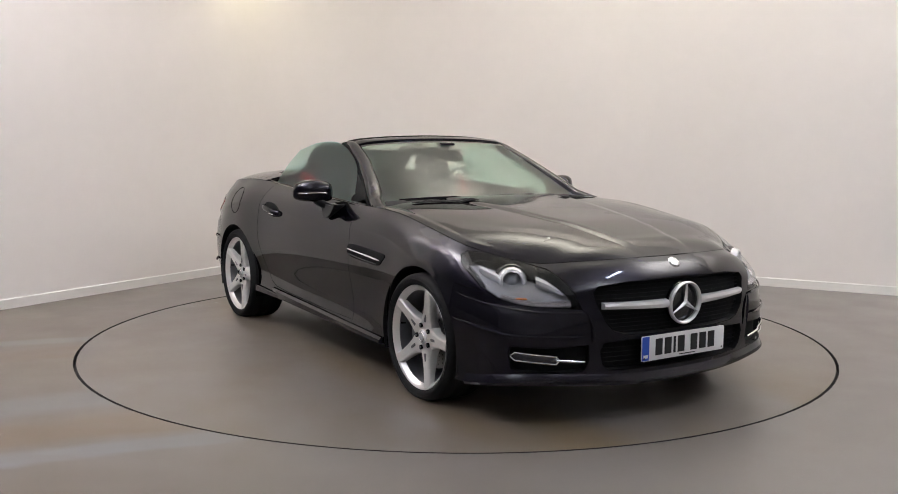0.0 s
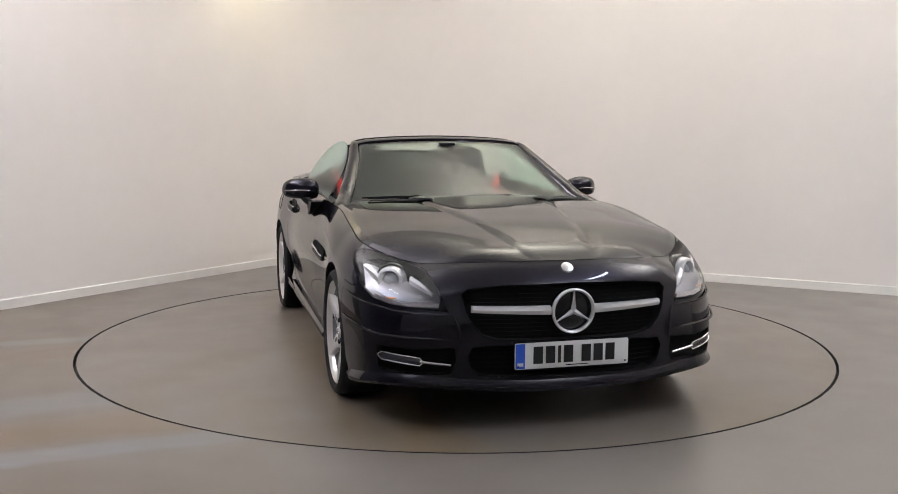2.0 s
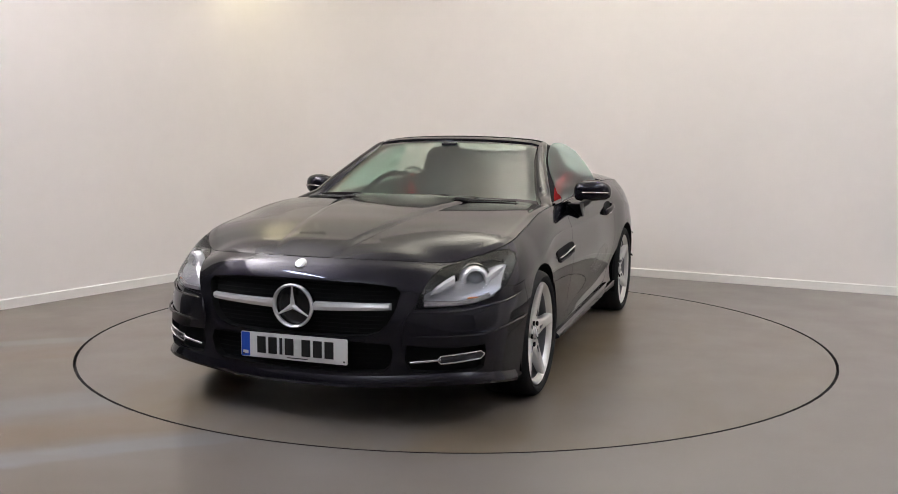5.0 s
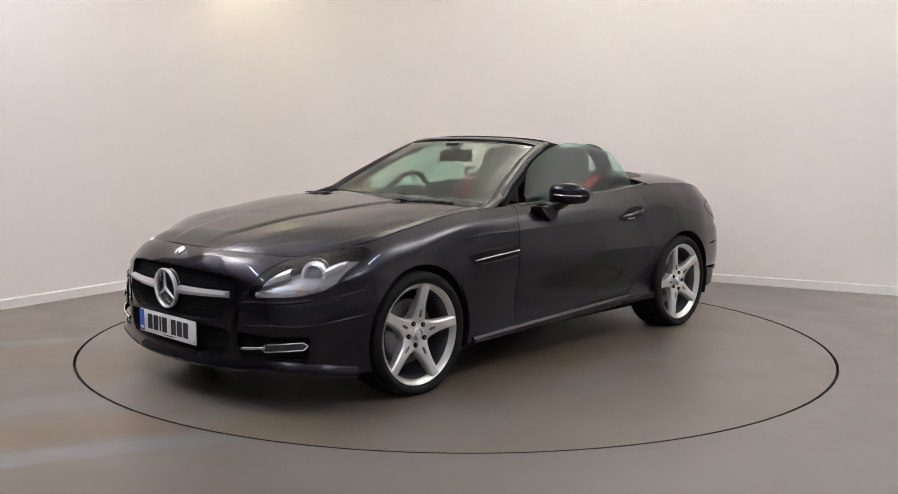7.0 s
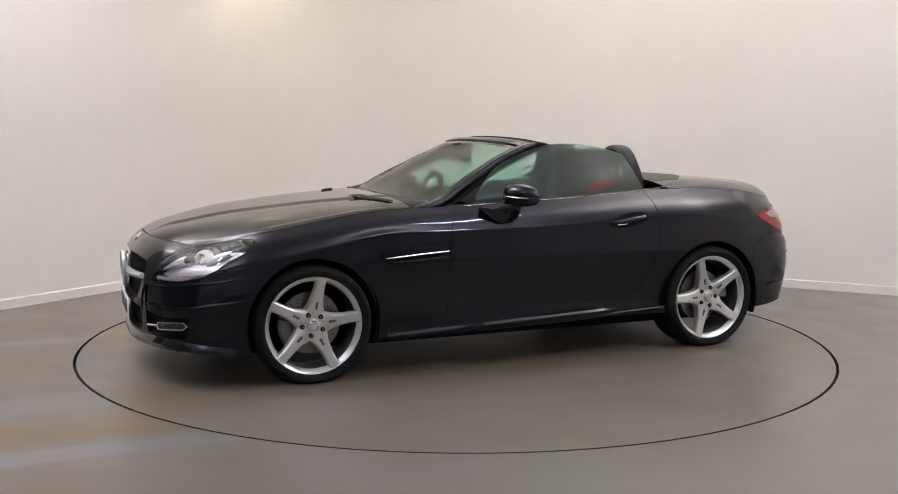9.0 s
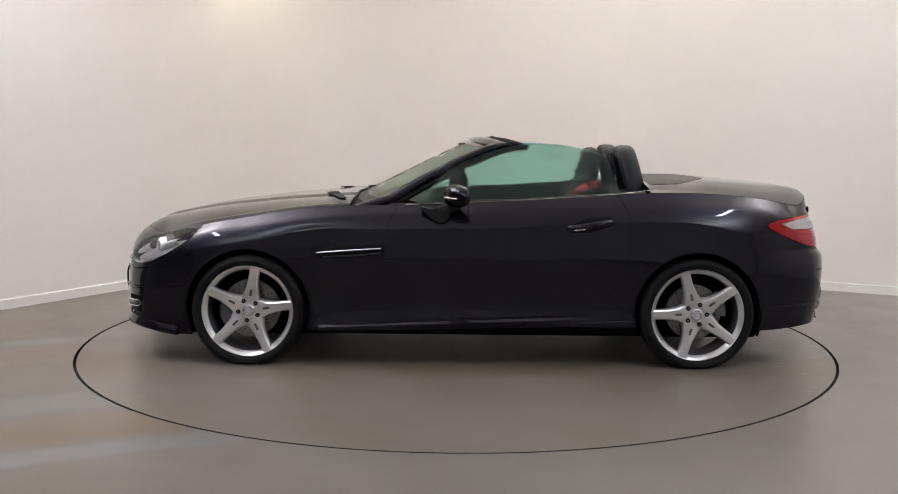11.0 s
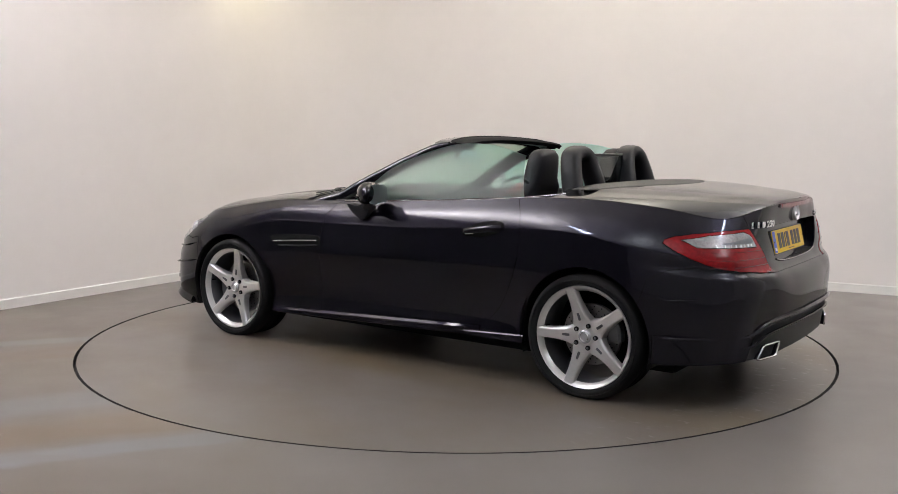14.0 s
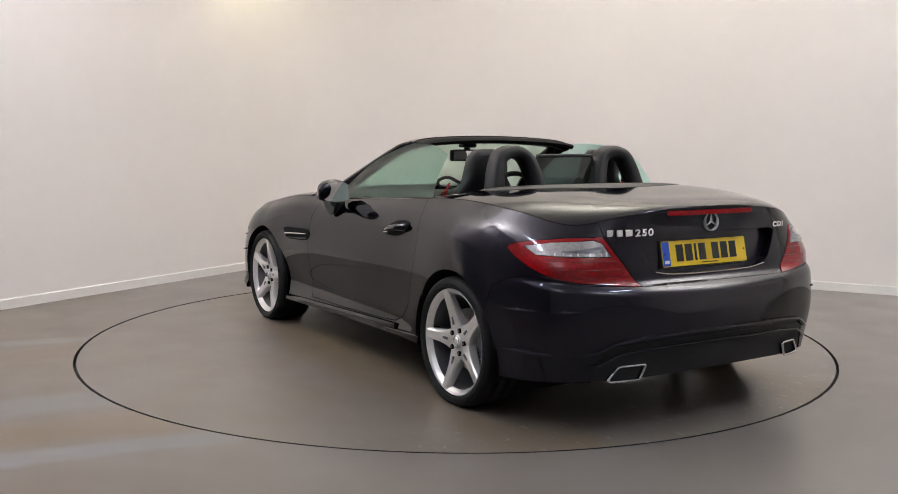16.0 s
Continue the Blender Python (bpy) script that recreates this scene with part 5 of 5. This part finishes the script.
    for y in np.linspace(-0.262, 0.262, 24):
        x = surface_x(y, 0.925, False)
        e = 0.55 if abs(y) > 0.25 else 1
        rows.append([(x + 0.01, y, 0.917 - 0.006 * e), (x - 0.005, y, 0.917 - 0.006 * e), (x - 0.006, y, 0.930), (x + 0.012, y, 0.930 + 0.009 * e)])
    v, f = grid(rows)
    part("third_brake_lamp", (v, [tuple(reversed(q)) for q in f]), RED_LENS, lid, "long red high-level brake lamp")
    y = 0.564
    for w in (0.036, 0.032, 0.038):
        yy = y - w / 2
        part("badge_bar", block(surface_x(yy, 0.845, False) - 0.004, yy, 0.846, 0.006, w, 0.029, 0.0015, 1), CHROME, lid)
        y -= w + 0.007
    lettering(lid, "250", 0.434, 0.832, 0.041)
    lettering(lid, "CDI", -0.415, 0.837, 0.031)
    part("plate_well_trim", tube(spline([(surface_x(y, z, False) - 0.003, y, z) for y, z in ((0.335, 0.675), (0.25, 0.662), (0.12, 0.658), (0, 0.657), (-0.12, 0.658), (-0.25, 0.662), (-0.335, 0.675))], 4), 0.004, 8), DULL_CHROME, lid)
    number_plate(car, True)
    number_plate(car, False)
    part("rear_plate_holder", moved(block(0, 0.008, 0, 0.53, 0.012, 0.122, 0.003), Matrix.Translation((-1.906, 0, 0.742)) @ pose(0, 0, 0, -13, 0, -90)), BLACK, lid)
    # windscreen, pillars and header rail
    low = spline([(0.47, 0.685, 0.878), (0.545, 0.60, 0.893), (0.612, 0.36, 0.903), (0.645, 0, 0.909), (0.612, -0.36, 0.903), (0.545, -0.60, 0.893), (0.47, -0.685, 0.878)], 6)
    high = spline([(-0.10, 0.530, 1.190), (-0.055, 0.46, 1.206), (-0.01, 0.27, 1.220), (0.005, 0, 1.226), (-0.01, -0.27, 1.220), (-0.055, -0.46, 1.206), (-0.10, -0.530, 1.190)], 6)
    rows = []
    for k in range(13):
        t = k / 12
        rows.append([tuple(a * (1 - t) + b * t + np.array((0.03, 0, 0.02)) * 4 * t * (1 - t) * 0.22) for a, b in zip(low, high)])
    screen = part("windscreen", grid(rows), SCREEN, car, "greenish laminated windscreen")
    screen.visible_shadow = False
    border = [rows[-1], [tuple(np.array(p) * 0.93 + np.array(q) * 0.07 + np.array((0, 0, 0.002))) for p, q in zip(rows[-1], rows[0])]]
    part("screen_band", grid(border), GLOSS, screen)
    part("cowl", grid([[tuple(p + np.array((dx, 0, dz))) for p in low] for dx, dz in ((-0.03, -0.03), (-0.012, 0.004), (0.03, 0.0), (0.075, -0.02))]), BLACK, car, "black scuttle panel below the windscreen")
    rows = []
    for i, b in enumerate(high):
        e = 1 - (abs(b[1]) / 0.53) ** 2
        rows.append([tuple(b + np.array(o)) for o in ((0.012, 0, -0.012), (0.014, 0, 0.004), (-0.02, 0, 0.016), (-0.10, 0, 0.020 - 0.004), (-0.185 - 0.02 * e, 0, 0.008), (-0.20 - 0.02 * e, 0, -0.008), (-0.17, 0, -0.024), (-0.06, 0, -0.026))])
    v, f = grid(rows, False, True)
    f += [tuple(range(8)), tuple(reversed(range(len(v) - 8, len(v))))]
    hdr = part("header_rail", (v, f), PAINT, car, "black windscreen header rail", sharp=0.8)
    seal = [[tuple(b + np.array((dx, 0, dz))) for dx, dz in ((-0.10, 0.0175), (-0.13, 0.0175), (-0.17, 0.0135), (-0.205, 0.009), (-0.222, -0.004), (-0.205, -0.022))] for b in high]
    part("roof_seal", grid(seal), MATT, hdr, "matt black rubber roof seal")
    part("seal_lip", tube([tuple(b + np.array((-0.125, 0, 0.0165))) for b in high], 0.006, 8), MATT, hdr)
    for s in (1, -1):
        p0 = spline([(0.70, s * 0.765, 0.818), (0.60, s * 0.748, 0.848), (0.52, s * 0.724, 0.870), (0.444, s * 0.697, 0.894), (0.363, s * 0.667, 0.943), (0.277, s * 0.637, 0.992), (0.182, s * 0.609, 1.042), (0.088, s * 0.580, 1.092), (-0.043, s * 0.554, 1.149), (-0.125, s * 0.540, 1.182), (-0.19, s * 0.534, 1.196)], 5)
        n = len(p0)
        rad = np.interp(np.linspace(0, 1, n), (0, 0.1, 0.4, 0.85, 1), (0.022, 0.042, 0.045, 0.036, 0.022))
        part("windscreen_pillar", tube(p0, rad, 14, False, 0.80, (0.55, 0, 0.83)), PAINT, car, "sloping black windscreen pillar", sharp=1.2)
        part("corner_seal", tube([(q[0] - 0.030, q[1] + s * 0.026, q[2] - 0.022) for q in p0[8:]], 0.015, 8), MATT, car)
        # raised side window
        bot = spline([(0.30, s * 0.768, 0.868), (0.05, s * 0.766, 0.882), (-0.25, s * 0.763, 0.897), (-0.55, s * 0.758, 0.915), (-0.805, s * 0.752, 0.938)], 6)
        tip = spline([(0.27, s * 0.738, 0.920), (0.10, s * 0.640, 1.075), (-0.22, s * 0.575, 1.190), (-0.50, s * 0.585, 1.198), (-0.735, s * 0.622, 1.145)], 6)
        rows = [[tuple(a * (1 - t) + b * t + np.array((0, s * 0.022, 0)) * 4 * t * (1 - t) * 0.6) for a, b in zip(bot, tip)] for t in np.linspace(0, 1, 9)]
        win = part("side_window", grid(rows), GLASS, car, "raised green-tinted side window")
        win.visible_shadow = False
        part("window_edge", tube(rows[-1], 0.0022, 6), GLASS, win)
        # inner door trim and sill top
        rows = []
        for x in np.linspace(0.45, -0.92, 20):
            za = edge_at(x, x < 0)[1]
            ya = edge_at(x, x < 0)[0]
            rows.append([(x, s * (ya - 0.002), za - 0.004), (x, s * (ya - 0.02), za + 0.004), (x, s * (ya - 0.055), za - 0.004), (x, s * (ya - 0.085), za - 0.05), (x, s * (ya - 0.10), 0.62), (x, s * (ya - 0.08), 0.30)])
        v, f = grid(rows)
        part("door_trim", (v, f if s > 0 else [tuple(reversed(q)) for q in f]), LEATHER, car)
        seat(car, s)
        roll_hoop(car, s)
        wheel_parts(car, WHEELS["front"], s, 100 if s > 0 else 36)
        wheel_parts(car, WHEELS["rear"], s, 0 if s > 0 else 36)
    # cockpit
    part("cabin_floor", block(-0.2, 0, 0.27, 1.7, 1.5, 0.04, 0.01), MATT, car)
    rows = []
    for y in np.linspace(-0.72, 0.72, 30):
        e = 1 - (abs(y) / 0.72) ** 4
        bump = 0.030 * math.exp(-((y + 0.36) / 0.17) ** 2)
        rows.append([(0.60 - 0.10 * (1 - e), y, 0.86), (0.50 - 0.08 * (1 - e), y, 0.895 + bump * 0.6), (0.36, y, 0.895 + bump), (0.27, y, 0.875 + bump), (0.24, y, 0.83), (0.28, y, 0.72), (0.34, y, 0.55), (0.45, y, 0.30)])
    part("dashboard", grid(rows), LEATHER, car, "black dashboard")
    part("centre_console", block(-0.12, 0, 0.46, 0.85, 0.24, 0.36, 0.04), LEATHER, car)
    part("rear_shelf", block(-0.92, 0, 0.90, 0.16, 1.42, 0.07, 0.02), BLACK, car)
    part("rear_wall", block(-0.90, 0, 0.60, 0.10, 1.42, 0.6, 0.02), LEATHER, car)
    ring = Matrix.Translation((0.135, -0.36, 0.845)) @ pose(0, 0, 0, 0, -24, 0)
    wheel = part("steering_wheel", moved_geo(tube([(0, 0.182 * math.cos(a), 0.182 * math.sin(a)) for a in np.linspace(0, 2 * math.pi, 40, endpoint=False)], 0.016, 10, True, 1.0, (1, 0, 0)), ring), LEATHER, car, "black leather steering wheel with silver spokes")
    part("airbag_pad", moved(block(0.02, 0, 0, 0.05, 0.16, 0.13, 0.025), ring), LEATHER, wheel)
    for y0, z0 in ((0.17, 0.0), (-0.17, 0.0), (0.0, -0.17)):
        part("wheel_spoke", moved_geo(tube([(0.015, y0 * 0.3, z0 * 0.3), (0.005, y0, z0)], 0.016, 8, False, 0.5, (1, 0, 0)), ring), SATIN, wheel)
    mir = part("interior_mirror", block(0.045, 0.0, 1.128, 0.038, 0.26, 0.072, 0.018, 3), BLACK, car, "black interior mirror")
    part("mirror_mount", tube([(0.06, 0, 1.15), (0.065, 0, 1.19)], 0.02, 10), BLACK, mir)
    part("mirror_pane", block(0.0255, 0.0, 1.128, 0.002, 0.235, 0.056), RIB, mir)
    part("sensor_cover", block(0.055, 0, 1.190, 0.06, 0.10, 0.03, 0.010, 2, None), BLACK, car)
    part("wind_deflector", block(-0.90, 0, 1.04, 0.006, 0.37, 0.20, 0.002, 1), thin_glass("smoked_pane", (0.35, 0.38, 0.38), 1.5, 0.9, True), car, "smoked wind deflector between the hoops")
    part("deflector_frame", tube([(-0.90, y, z) for y, z in ((-0.20, 0.93), (-0.195, 1.10), (-0.18, 1.145), (0.18, 1.145), (0.195, 1.10), (0.20, 0.93))], 0.009, 8), BLACK, car)
    for y0, y1 in ((0.27, -0.20), (-0.26, -0.60)):
        arm = part("wiper", tube([(0.690, y0, 0.900), (0.668, y0 - 0.08, 0.912), (0.650, (y0 + y1) / 2, 0.909), (0.60, y1, 0.900)], [0.012, 0.009, 0.005, 0.004], 8), MATT, car, "black windscreen wiper")
        part("wiper_blade", tube([(0.662, y0 - 0.10, 0.914), (0.650, (y0 + y1) / 2, 0.914), (0.585, y1 - 0.03, 0.903)], 0.0045, 6), MATT, arm)
    return car


build_room()
TURNTABLE = build_turntable()
CAR = build_car()

# heading of the car and the turntable, in degrees
HEADING = [(0.0, -56.85), (0.5, -58.74), (1.0, -62.44), (1.5, -67.44), (2.0, -73.65), (2.5, -79.38), (3.0, -85.60), (3.5, -91.36), (4.0, -97.56), (5.25, -112.4),
           (6.5, -127.19), (7.0, -133.33), (7.5, -139.12), (8.0, -145.28), (8.5, -150.98), (9.0, -156.89), (10.25, -171.7), (11.5, -186.43), (12.0, -192.19),
           (12.5, -197.50), (13.0, -203.20), (13.5, -208.64), (14.0, -214.66), (14.5, -220.33), (15.0, -226.31), (15.5, -232.03), (16.0, -238.04)]


def motions():
    walk(CAR, [(t, pose(0, 0, 0, 0, 0, a) @ Matrix.Translation((-0.0946, -0.055, 0))) for t, a in HEADING])
    walk(TURNTABLE, [(t, pose(0, 0, 0, 0, 0, a)) for t, a in HEADING])


motions()
